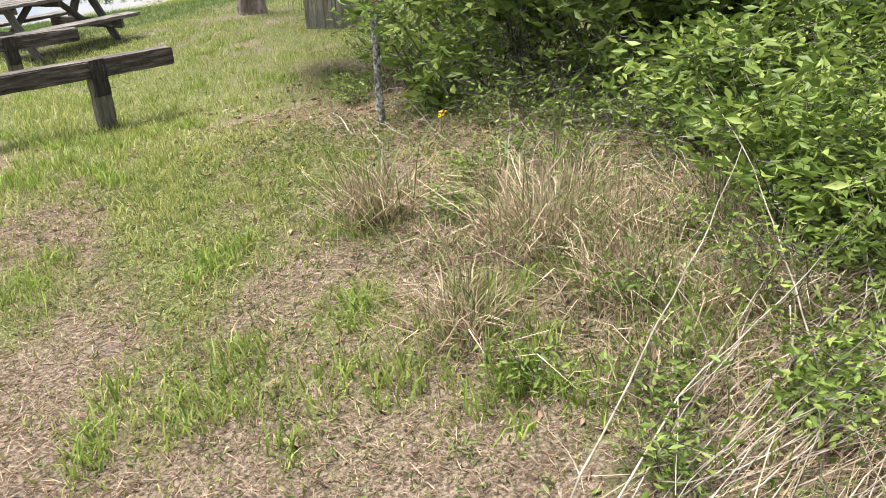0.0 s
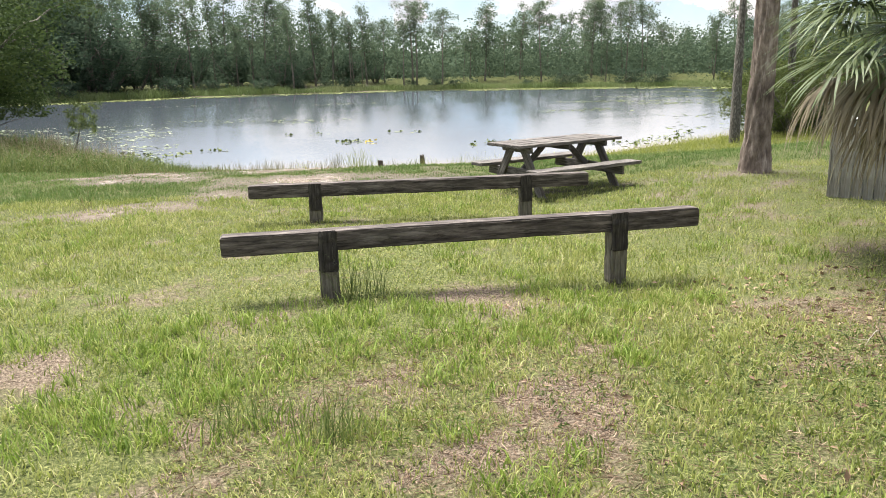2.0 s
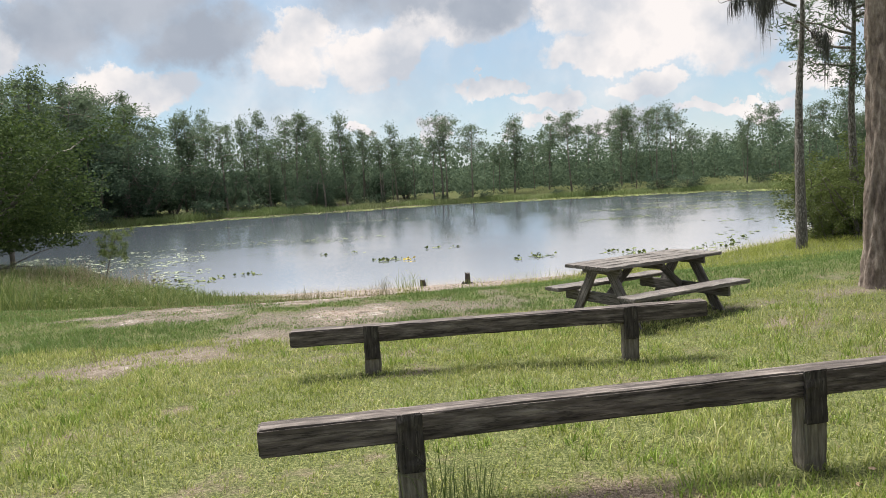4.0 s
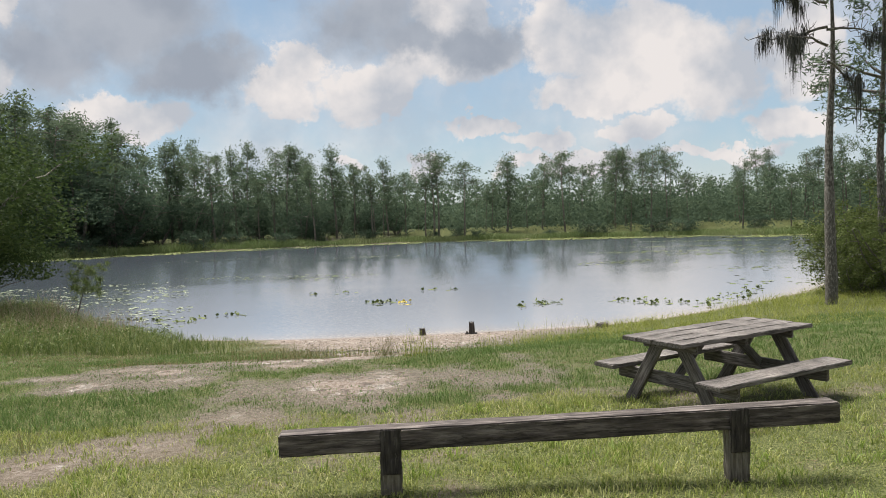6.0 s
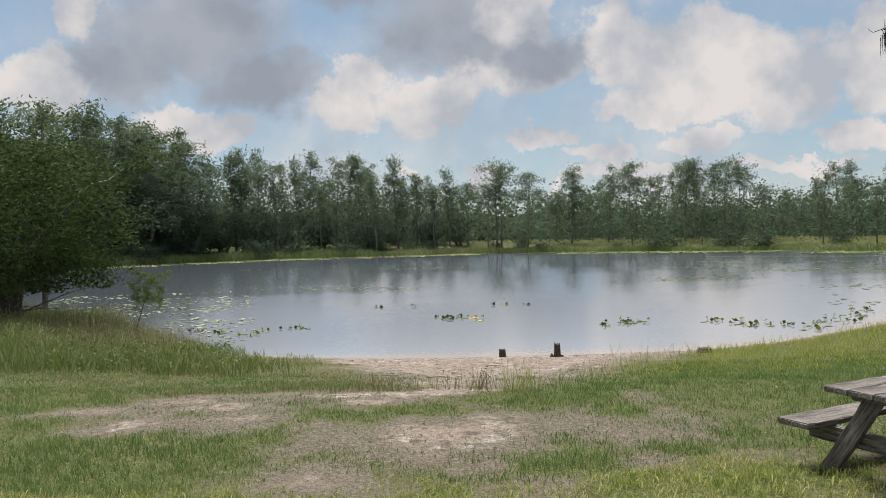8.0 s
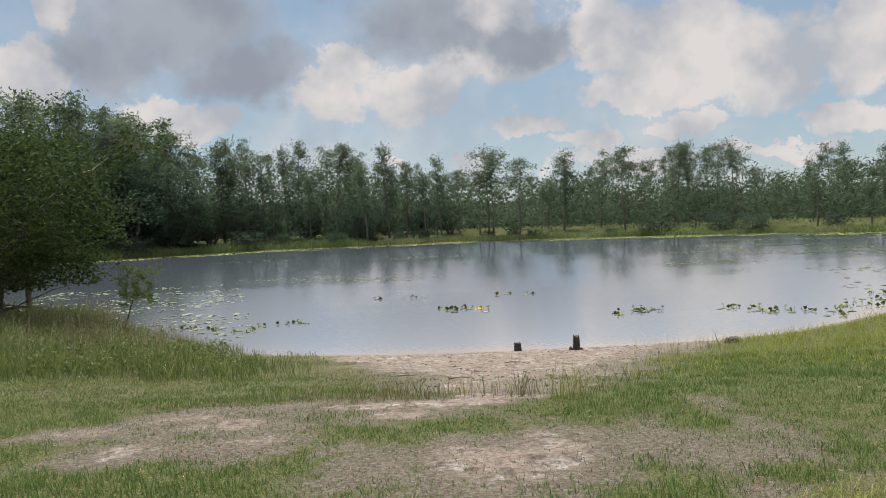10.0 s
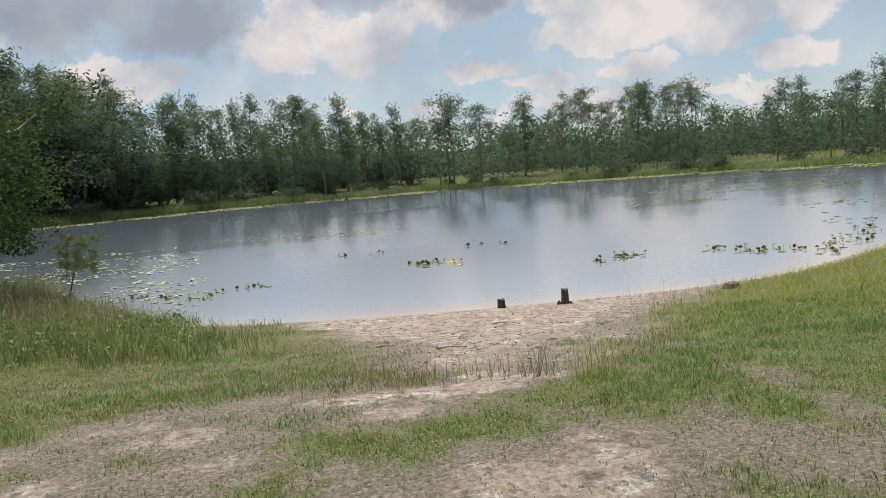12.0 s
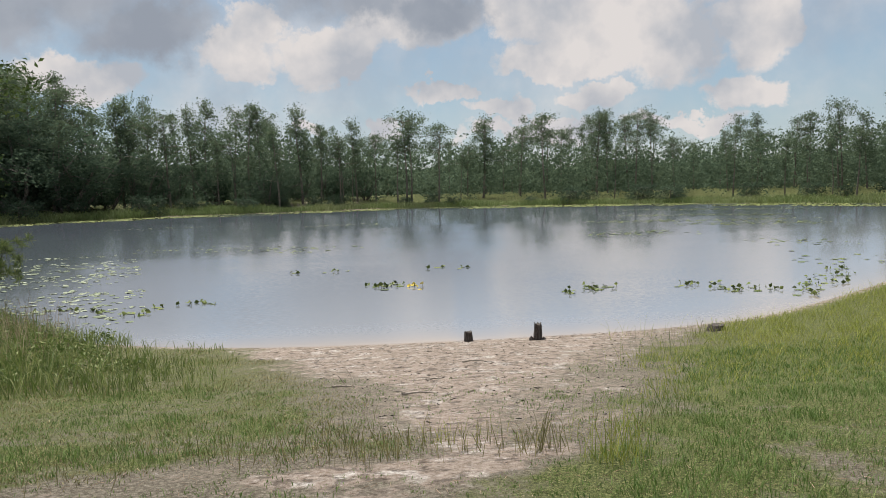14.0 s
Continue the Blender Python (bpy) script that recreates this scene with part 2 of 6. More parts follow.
    relief.inputs["Strength"].default_value, relief.inputs["Distance"].default_value = 0.9, 0.03
    links.new(noise_of(30, 10, 0.75), relief.inputs["Height"])
    links.new(relief.outputs[0], shader.inputs["Normal"])
    return m


def water_material():
    m = bpy.data.materials.new("lake_water")
    m.use_nodes = True
    nodes, links = m.node_tree.nodes, m.node_tree.links
    shader = nodes["Principled BSDF"]
    shallow = nodes.new("ShaderNodeAttribute")
    shallow.attribute_name = "shallow"
    tint = nodes.new("ShaderNodeValToRGB")
    tint.color_ramp.elements[0].color, tint.color_ramp.elements[1].color = (0.056, 0.066, 0.080, 1), (0.30, 0.25, 0.21, 1)
    # grey-blue middle stop: the sky's reflection painted into the near water
    tint.color_ramp.elements.new(0.5).color = (0.185, 0.195, 0.215, 1)
    links.new(shallow.outputs["Fac"], tint.inputs["Fac"])
    links.new(tint.outputs["Color"], shader.inputs["Base Color"])
    shader.inputs["Roughness"].default_value = 0.09
    shader.inputs["IOR"].default_value = 2.6
    shader.inputs["Specular IOR Level"].default_value = 0.5
    coords = nodes.new("ShaderNodeTexCoord").outputs["Object"]
    mapping = nodes.new("ShaderNodeMapping")
    mapping.inputs["Scale"].default_value = (0.6, 2.2, 1)
    links.new(coords, mapping.inputs["Vector"])
    small = nodes.new("ShaderNodeTexNoise")
    small.inputs["Scale"].default_value, small.inputs["Detail"].default_value, small.inputs["Roughness"].default_value = 11.0, 5, 0.6
    links.new(mapping.outputs[0], small.inputs["Vector"])
    stretch = nodes.new("ShaderNodeMapping")
    stretch.inputs["Scale"].default_value = (0.03, 0.11, 1)
    links.new(coords, stretch.inputs["Vector"])
    gusts = nodes.new("ShaderNodeTexNoise")
    gusts.inputs["Scale"].default_value, gusts.inputs["Detail"].default_value = 1.0, 4
    links.new(stretch.outputs[0], gusts.inputs["Vector"])
    power = nodes.new("ShaderNodeMapRange")
    links.new(gusts.outputs["Fac"], power.inputs["Value"])
    power.inputs["From Min"].default_value, power.inputs["From Max"].default_value = 0.35, 0.60
    power.inputs["To Min"].default_value, power.inputs["To Max"].default_value = 0.75, 1.1
    # wave slopes: faint sideways, stronger lengthways; an added lean to the near shore mirrors higher sky
    slope = nodes.new("ShaderNodeVectorMath")
    slope.operation = "MULTIPLY_ADD"
    links.new(small.outputs["Color"], slope.inputs[0])
    slope.inputs[1].default_value = (0.05, 0.15, 0)
    slope.inputs[2].default_value = (-0.025, -0.075 - 0.054, 0)
    grown = nodes.new("ShaderNodeVectorMath")
    grown.operation = "SCALE"
    links.new(slope.outputs[0], grown.inputs[0])
    links.new(power.outputs[0], grown.inputs["Scale"])
    upright = nodes.new("ShaderNodeVectorMath")
    upright.operation = "ADD"
    links.new(grown.outputs[0], upright.inputs[0])
    upright.inputs[1].default_value = (0, 0, 1)
    face = nodes.new("ShaderNodeVectorMath")
    face.operation = "NORMALIZE"
    links.new(upright.outputs[0], face.inputs[0])
    links.new(face.outputs[0], shader.inputs["Normal"])
    return m


M_GROUND = ground_material()
M_WATER = water_material()
M_TIMBER = material("weathered_timber", [(0.020, 0.0155, 0.0145), (0.092, 0.075, 0.068), (0.25, 0.215, 0.195)], scale=5, stretch=(0.6, 4.5, 4.5), rough=0.85, bump=0.6, fine=11, large=1.9, bump_far=0.012, cracks=0.55)
M_TONGUE = material("dark_stained_timber", [(0.012, 0.010, 0.010), (0.05, 0.042, 0.038), (0.17, 0.15, 0.135)], scale=5, stretch=(0.5, 6, 6), rough=0.85, bump=0.7, fine=11, large=4.0, bump_far=0.012, cracks=0.6)
M_POST = material("weathered_post", [(0.045, 0.037, 0.029), (0.15, 0.13, 0.105), (0.28, 0.255, 0.21)], scale=5, stretch=(0.7, 9, 9), rough=0.85, bump=0.9, fine=11, large=3.0, bump_far=0.012)
M_TABLE = material("grey_table_wood", [(0.04, 0.034, 0.031), (0.135, 0.118, 0.108), (0.27, 0.245, 0.23)], scale=6, stretch=(0.8, 10, 10), rough=0.8, bump=0.6, fine=14, large=2.0, cracks=0.5)
M_FENCE = material("grey_fence_board", [(0.17, 0.15, 0.13), (0.34, 0.31, 0.28), (0.50, 0.47, 0.43)], scale=5, stretch=(0.8, 10, 10), rough=0.85, bump=0.5, fine=14, large=2.0)
M_STUMP = material("wet_stump_wood", [(0.02, 0.016, 0.014), (0.06, 0.05, 0.045), (0.14, 0.125, 0.11)], scale=20, stretch=(2, 2, 0.5), rough=0.8, bump=0.9)
M_BARK = material("pine_bark", [(0.06, 0.045, 0.038), (0.20, 0.155, 0.128), (0.38, 0.32, 0.275)], scale=6, stretch=(2.2, 2.2, 0.7), rough=0.9, bump=1.0, fine=9, large=1.2, bump_far=0.03)
M_TWIG_BARK = material("grey_bark", [(0.03, 0.027, 0.022), (0.10, 0.09, 0.075), (0.30, 0.28, 0.25)], scale=9, stretch=(2, 2, 0.8), rough=0.9, bump=0.7, fine=30)
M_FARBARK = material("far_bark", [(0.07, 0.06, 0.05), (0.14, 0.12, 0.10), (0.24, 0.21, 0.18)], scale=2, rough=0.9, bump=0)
# the next three greens carry the haze of distance: paler, with more blue
M_NEEDLES = material("hazed_pine_needles", [(0.066, 0.098, 0.066), (0.112, 0.150, 0.094), (0.168, 0.205, 0.122)], scale=0.4, island=0.4, rough=0.9, bump=0, through_light=0.5, spread=(0.25, 0.75), spec=0.05)
M_OAK = material("hazed_dark_leaves", [(0.042, 0.068, 0.050), (0.076, 0.112, 0.075), (0.122, 0.164, 0.102)], scale=0.12, island=0.4, rough=0.9, bump=0, through_light=0.5, spread=(0.25, 0.75), spec=0.05)
M_UNDERWOOD = material("hazed_underwood_leaves", [(0.052, 0.080, 0.056), (0.094, 0.132, 0.086), (0.160, 0.200, 0.122)], scale=0.10, island=0.35, rough=0.9, bump=0, through_light=0.4, spread=(0.25, 0.75), spec=0.05)
M_BUSH = material("bush_leaves", [(0.020, 0.036, 0.013), (0.046, 0.072, 0.023), (0.100, 0.130, 0.040)], scale=0.35, island=0.5, rough=0.7, bump=0, through_light=0.42, spread=(0.25, 0.75), spec=0.12)
M_SHORE = material("olive_shore_leaves", [(0.045, 0.065, 0.020), (0.10, 0.128, 0.040), (0.19, 0.21, 0.08)], scale=0.5, island=0.5, rough=0.7, bump=0, through_light=0.45, spread=(0.25, 0.75), spec=0.1)
M_SHRUB = material("glossy_shrub_leaves", [(0.04, 0.07, 0.014), (0.145, 0.215, 0.04), (0.37, 0.43, 0.12)], scale=3, island=0.65, rough=0.5, bump=0, through_light=0.35, spread=(0.2, 0.8), spec=0.25)
M_LAWN = material("lawn_blades", [(0.082, 0.128, 0.022), (0.205, 0.250, 0.053), (0.39, 0.40, 0.14), (0.72, 0.61, 0.41)], scale=1.1, island=0.52, rough=0.6, bump=0, through_light=0.35, spread=(0.22, 0.78))
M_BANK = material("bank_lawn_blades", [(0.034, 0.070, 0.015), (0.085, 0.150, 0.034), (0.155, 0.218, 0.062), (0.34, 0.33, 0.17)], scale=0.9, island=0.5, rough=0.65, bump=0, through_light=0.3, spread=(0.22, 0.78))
M_TUFT = material("tuft_blades", [(0.08, 0.135, 0.02), (0.205, 0.29, 0.05), (0.42, 0.46, 0.14)], scale=0.6, island=0.75, rough=0.55, bump=0, through_light=0.35, spread=(0.2, 0.8))
M_STRAW = material("dry_grass", [(0.13, 0.085, 0.055), (0.33, 0.25, 0.165), (0.64, 0.55, 0.41)], scale=2, island=0.7, rough=0.7, bump=0, through_light=0.2, spread=(0.2, 0.8))
M_REED = material("olive_rushes", [(0.075, 0.080, 0.030), (0.165, 0.155, 0.062), (0.32, 0.265, 0.135)], scale=1, island=0.6, rough=0.6, bump=0, through_light=0.25, spread=(0.2, 0.8))
M_MARSH = material("marsh_grass", [(0.095, 0.14, 0.048), (0.165, 0.215, 0.08), (0.30, 0.30, 0.17)], scale=0.10, island=0.25, rough=0.7, bump=0, through_light=0.25, spread=(0.3, 0.7))
M_SEDGE = material("yellow_green_sedge", [(0.10, 0.14, 0.026), (0.235, 0.26, 0.055), (0.42, 0.40, 0.14)], scale=0.8, island=0.5, rough=0.7, bump=0, through_light=0.35, spread=(0.2, 0.8), spec=0.1)
M_TALL = material("tall_grass", [(0.045, 0.08, 0.018), (0.125, 0.17, 0.045), (0.30, 0.30, 0.13)], scale=0.9, island=0.62, rough=0.6, bump=0, through_light=0.3, spread=(0.2, 0.8))
M_PAD = material("lily_pads", [(0.07, 0.095, 0.028), (0.14, 0.165, 0.05), (0.26, 0.27, 0.10)], scale=0.3, island=0.7, rough=0.65, bump=0, spread=(0.2, 0.8), spec=0.15)
M_PAD_PALE = material("pale_lily_pads", [(0.08, 0.10, 0.05), (0.17, 0.20, 0.12), (0.34, 0.36, 0.27)], scale=0.3, island=0.7, rough=0.6, bump=0, spread=(0.2, 0.8), spec=0.15)
M_PAD_DARK = material("dark_lily_leaves", [(0.03, 0.045, 0.02), (0.09, 0.12, 0.03), (0.19, 0.21, 0.06)], scale=1, island=0.7, rough=0.55, bump=0, spread=(0.2, 0.8), spec=0.15)
M_PAD_YELLOW = material("yellow_lily_leaves", [(0.42, 0.30, 0.02), (0.60, 0.45, 0.05), (0.70, 0.58, 0.15)], scale=3, island=0.5, rough=0.4, bump=0)
M_FROND = material("palm_frond_green", [(0.06, 0.09, 0.035), (0.13, 0.17, 0.07), (0.26, 0.29, 0.14)], scale=4, island=0.5, rough=0.5, bump=0, through_light=0.2, spread=(0.2, 0.8))
M_FROND_DEAD = material("palm_frond_dead", [(0.13, 0.10, 0.065), (0.30, 0.25, 0.17), (0.54, 0.48, 0.36)], scale=4, island=0.6, rough=0.8, bump=0, through_light=0.15, spread=(0.2, 0.8))
M_MOSS = material("hanging_moss", [(0.035, 0.035, 0.032), (0.07, 0.07, 0.063), (0.13, 0.128, 0.115)], scale=2, island=0.6, rough=0.9, bump=0, spread=(0.2, 0.8))
M_DEADLEAF = material("rust_leaves", [(0.16, 0.05, 0.02), (0.27, 0.095, 0.036), (0.38, 0.17, 0.075)], scale=6, island=0.6, rough=0.7, bump=0)
M_THATCH = material("red_brown_thatch", [(0.085, 0.050, 0.034), (0.25, 0.162, 0.110), (0.51, 0.39, 0.285)], scale=2, island=0.75, rough=0.8, bump=0, spread=(0.2, 0.8))
M_MOTTLED = material("mottled_grey_bark", [(0.06, 0.055, 0.045), (0.22, 0.21, 0.185), (0.50, 0.49, 0.45)], scale=26, stretch=(1.3, 1.3, 1), rough=0.9, bump=0.6, fine=40, spread=(0.40, 0.60))
M_FLOWER = material("yellow_petals", [(0.65, 0.45, 0.02), (0.75, 0.55, 0.04)], scale=6, rough=0.6, bump=0)
M_LITTER = material("leaf_litter", [(0.12, 0.07, 0.048), (0.23, 0.15, 0.10), (0.38, 0.28, 0.20)], scale=3, island=0.75, rough=0.9, bump=0, spread=(0.2, 0.8))
M_DEADWOOD = material("bleached_wood", [(0.13, 0.105, 0.085), (0.29, 0.25, 0.21), (0.47, 0.42, 0.36)], scale=9, stretch=(1, 1, 1), rough=0.85, bump=0.4)
M_LID = material("white_lid", [(0.70, 0.70, 0.68), (0.82, 0.82, 0.80)], scale=6, rough=0.5, bump=0.05)


# ---- building helpers ----
rng = np.random.default_rng(7)


class Geo:
    """Gathers vertices and faces, and turns them into one mesh."""

    def __init__(self):
        self.verts, self.faces, self.count = [], [], 0

    def add(self, verts, faces):
        verts = np.asarray(verts, float).reshape(-1, 3)
        self.verts.append(verts)
        self.faces.append(np.asarray(faces, int) + self.count)
        self.count += len(verts)
        return self

    def mesh(self, name, mat, smooth=False):
        me = bpy.data.meshes.new(name)
        co = np.concatenate(self.verts)
        me.vertices.add(len(co))
        me.vertices.foreach_set("co", co.astype(np.float32).ravel())
        loops = np.concatenate([f.ravel() for f in self.faces]).astype(np.int32)
        sizes = np.concatenate([np.full(len(f), f.shape[1], np.int32) for f in self.faces])
        me.loops.add(len(loops))
        me.loops.foreach_set("vertex_index", loops)
        me.polygons.add(len(sizes))
        me.polygons.foreach_set("loop_start", np.r_[0, np.cumsum(sizes)[:-1]].astype(np.int32))
        if smooth:
            me.polygons.foreach_set("use_smooth", np.ones(len(sizes), bool))
        me.materials.append(mat)
        me.update(calc_edges=True)
        return me


def part(name, shape, mat, parent=None, label="", m=None, smooth=False, kind=""):
    """Links a Geo or a bmesh as one mesh object under a thing or under a part."""
    if isinstance(shape, Geo):
        me = shape.mesh(name, mat, smooth)
    else:
        me = bpy.data.meshes.new(name)
        shape.to_mesh(me)
        shape.free()
        me.materials.append(mat)
    ob = new(name, me)
    ob.parent = parent
    if m is not None:
        ob.matrix_basis = m
    return tagged(ob, label, kind=kind)


def empty(name, m, label, category, group=""):
    ob = new(name)
    ob.matrix_basis = m
    return tagged(ob, label, category, group)


def unit(v):
    return v / np.maximum(np.linalg.norm(v, axis=-1, keepdims=True), 1e-9)


def tube(points, radii, sides=7):
    """A tapered round limb along points; closed at its end."""
    p, r = np.asarray(points, float), np.asarray(radii, float)
    way = unit(np.gradient(p, axis=0))
    side = unit(np.cross(way, np.where(np.abs(way[:, 2:3]) > 0.9, (1.0, 0, 0), (0, 0, 1.0))))
    over = np.cross(way, side)
    a = np.linspace(0, 2 * math.pi, sides, endpoint=False)
    ring = p[:, None] + r[:, None, None] * (np.cos(a)[None, :, None] * side[:, None] + np.sin(a)[None, :, None] * over[:, None])
    k, j = np.meshgrid(np.arange(len(p) - 1), np.arange(sides), indexing="ij")
    n = (j + 1) % sides
    quads = np.stack([k * sides + j, k * sides + n, (k + 1) * sides + n, (k + 1) * sides + j], -1).reshape(-1, 4)
    return ring.reshape(-1, 3), quads


def wander(start, way, length, steps, bend, r=rng, sag=0.0):
    """Points of a crooked twig."""
    way, out = unit(np.asarray(way, float)), [np.asarray(start, float)]
    for _ in range(steps):
        way = unit(way + r.normal(0, bend, 3) + (0, 0, -sag))
        out.append(out[-1] + way * length / steps)
    return np.array(out)


def blades(base, height, width, lean, r=rng, bend=0.6, aim=(0, 2 * math.pi)):
    """Grass blades: three-sided strips with a mid joint; lean in metres sideways at the tip."""
    n = len(base)
    a = r.uniform(*aim, n)
    out = np.stack([np.cos(a), np.sin(a), np.zeros(n)], -1)
    b = r.uniform(0, 2 * math.pi, n)
    side = np.stack([np.cos(b), np.sin(b), np.zeros(n)], -1) * (width / 2)[:, None]
    up = np.array((0, 0, 1.0))
    mid = base + up * (height * 0.6)[:, None] + out * (lean * (1 - bend))[:, None]
    tip = base + up * (height * np.clip(1 - 0.3 * lean / np.maximum(height, 1e-3), 0.45, 1))[:, None] + out * lean[:, None]
    v = np.stack([base - side, base + side, mid + side * 0.8, mid - side * 0.8, tip], 1)
    k = 5 * np.arange(n)[:, None]
    return v.reshape(-1, 3), np.concatenate([k + (0, 1, 2), k + (0, 2, 3), k + (3, 2, 4)])


def leaves(centers, size, r=rng, flat=0.4, slim=0.5, fold=0.18, way=None):
    """Pointed leaves: two triangles each, folded along the middle."""
    n = len(centers)
    size = np.broadcast_to(size, (n,))[:, None]
    d = r.normal(0, 1, (n, 3)) if way is None else way + r.normal(0, 0.35, (n, 3))
    d[:, 2] *= 1 - flat
    d = unit(d)
    nrm = unit(np.cross(d, r.normal(0, 1, (n, 3))) + (0, 0, flat))
    side = unit(np.cross(d, nrm))
    nrm = np.cross(side, d)
    tip, root = centers + d * size * 0.5, centers - d * size * 0.5
    wide = centers - d * size * 0.05 + nrm * size * fold
    v = np.stack([root, wide + side * size * slim / 2, tip, wide - side * size * slim / 2], 1)
    k = 4 * np.arange(n)[:, None]
    return v.reshape(-1, 3), np.concatenate([k + (0, 1, 2), k + (0, 2, 3)])


def board(length, depth, height, r=rng, wear=0.004, cuts=10, bevel=0.008):
    """A sawn timber along x, from 0 to length, centred on y, its top at z = 0, with worn, slightly crooked edges."""
    bm = bmesh.new()
    bmesh.ops.create_cube(bm, size=1)
    bmesh.ops.scale(bm, vec=(length, depth, height), verts=bm.verts)
    bmesh.ops.translate(bm, vec=(length / 2, 0, -height / 2), verts=bm.verts)
    long_edges = [e for e in bm.edges if abs(e.verts[0].co.x - e.verts[1].co.x) > length / 2]
    bmesh.ops.subdivide_edges(bm, edges=long_edges, cuts=cuts, use_grid_fill=True)
    sharp = [e for e in bm.edges if len(e.link_faces) == 2 and e.calc_face_angle(0) > 1.0]
    bmesh.ops.bevel(bm, geom=sharp, offset=bevel, segments=2, affect="EDGES")
    for v in bm.verts:
        v.co += Vector(r.normal(0, wear, 3)) * Vector((0.5, 1, 1)).length / 1.5
    return bm


# ---- the lay of the land ----
WATER_Z = -1.2
SHORE = [
    (-14.5, 43), (-10.6, 38.2), (-8.6, 33.8), (-7.0, 30.6), (-5.3, 28.2), (-2.9, 26.2), (0, 25), (3.3, 24.4), (6.9, 24), (9.9, 24.3), (12.6, 25.6), (15.5, 27.2),
    (18.5, 29), (21.3, 31.4), (27.5, 37), (36, 45.5), (46, 55.5), (60, 69), (54.5, 80), (48, 91), (38, 101), (25.5, 109), (14, 113), (3, 112), (-10, 113),
    (-17, 110), (-27, 105), (-40, 104), (-58, 98), (-66, 84), (-55, 68), (-32, 56), (-20, 48),
]


def rounded(points, times=3):
    p = np.array(points, float)
    for _ in range(times):
        q = np.roll(p, -1, 0)
        p = np.stack([0.75 * p + 0.25 * q, 0.25 * p + 0.75 * q], 1).reshape(-1, 2)
    return p


LAKE = rounded(SHORE)


def from_shore(x, y):
    """Metres from the water's edge: positive on land, negative in the lake."""
    x, y = np.asarray(x, float), np.asarray(y, float)
    best, inside = np.full(x.shape, 1e9), np.zeros(x.shape, bool)
    for (ax, ay), (bx, by) in zip(LAKE, np.roll(LAKE, -1, 0)):
        dx, dy = bx - ax, by - ay
        t = np.clip(((x - ax) * dx + (y - ay) * dy) / (dx * dx + dy * dy), 0, 1)
        best = np.minimum(best, (x - ax - t * dx) ** 2 + (y - ay - t * dy) ** 2)
        inside ^= ((ay > y) != (by > y)) & (x < (bx - ax) * (y - ay) / (by - ay + 1e-12) + ax)
    return np.where(inside, -1, 1) * np.sqrt(best)


def soft(v):
    return 1 / (1 + np.exp(-np.clip(v, -30, 30)))


def lumps(x, y, scale, seed=0, octaves=3):
    """Smooth value noise about 0, roughly -1 to 1."""
    out, amp = np.zeros(np.shape(x)), 1.0
    for o in range(octaves):
        u, v = np.asarray(x) * scale * 2**o + 17.3 * seed + 5 * o, np.asarray(y) * scale * 2**o - 9.1 * seed + 3 * o
        i, j = np.floor(u), np.floor(v)
        f, g = u - i, v - j
        f, g = f * f * (3 - 2 * f), g * g * (3 - 2 * g)

        def chance(a, b):
            h = np.sin(a * 127.1 + b * 311.7 + seed * 74.7) * 43758.5453
            return (h - np.floor(h)) * 2 - 1

        out += amp * ((chance(i, j) * (1 - f) + chance(i + 1, j) * f) * (1 - g) + (chance(i, j + 1) * (1 - f) + chance(i + 1, j + 1) * f) * g)
        amp *= 0.5
    return out / 1.4


def ground_z(x, y, d=None):
    x, y = np.asarray(x, float), np.asarray(y, float)
    d = from_shore(x, y) if d is None else d
    z = WATER_Z + np.interp(d, [-8, -1, 0, 5, 10.3, 12, 30], [-0.7, -0.12, 0, 0.47, 1.22, 1.33, 1.34])
    z = z - 0.10 * np.exp(-(((x - 3.8) / 1.8) ** 2)) * soft((y - 3) / 0.5) * soft((13.5 - y) / 0.6)
    z = z + 0.26 * soft((x - 2.4) / 0.3) * soft((3.0 - y) / 0.5) * soft((12 - x) / 1.5)
    near = soft((60 - np.hypot(x, y - 10)) / 6)
    return z + near * (0.018 * lumps(x, y, 0.9, 3) + 0.010 * lumps(x, y, 4.0, 5, 2)) * np.clip(d / 2, 0, 1)


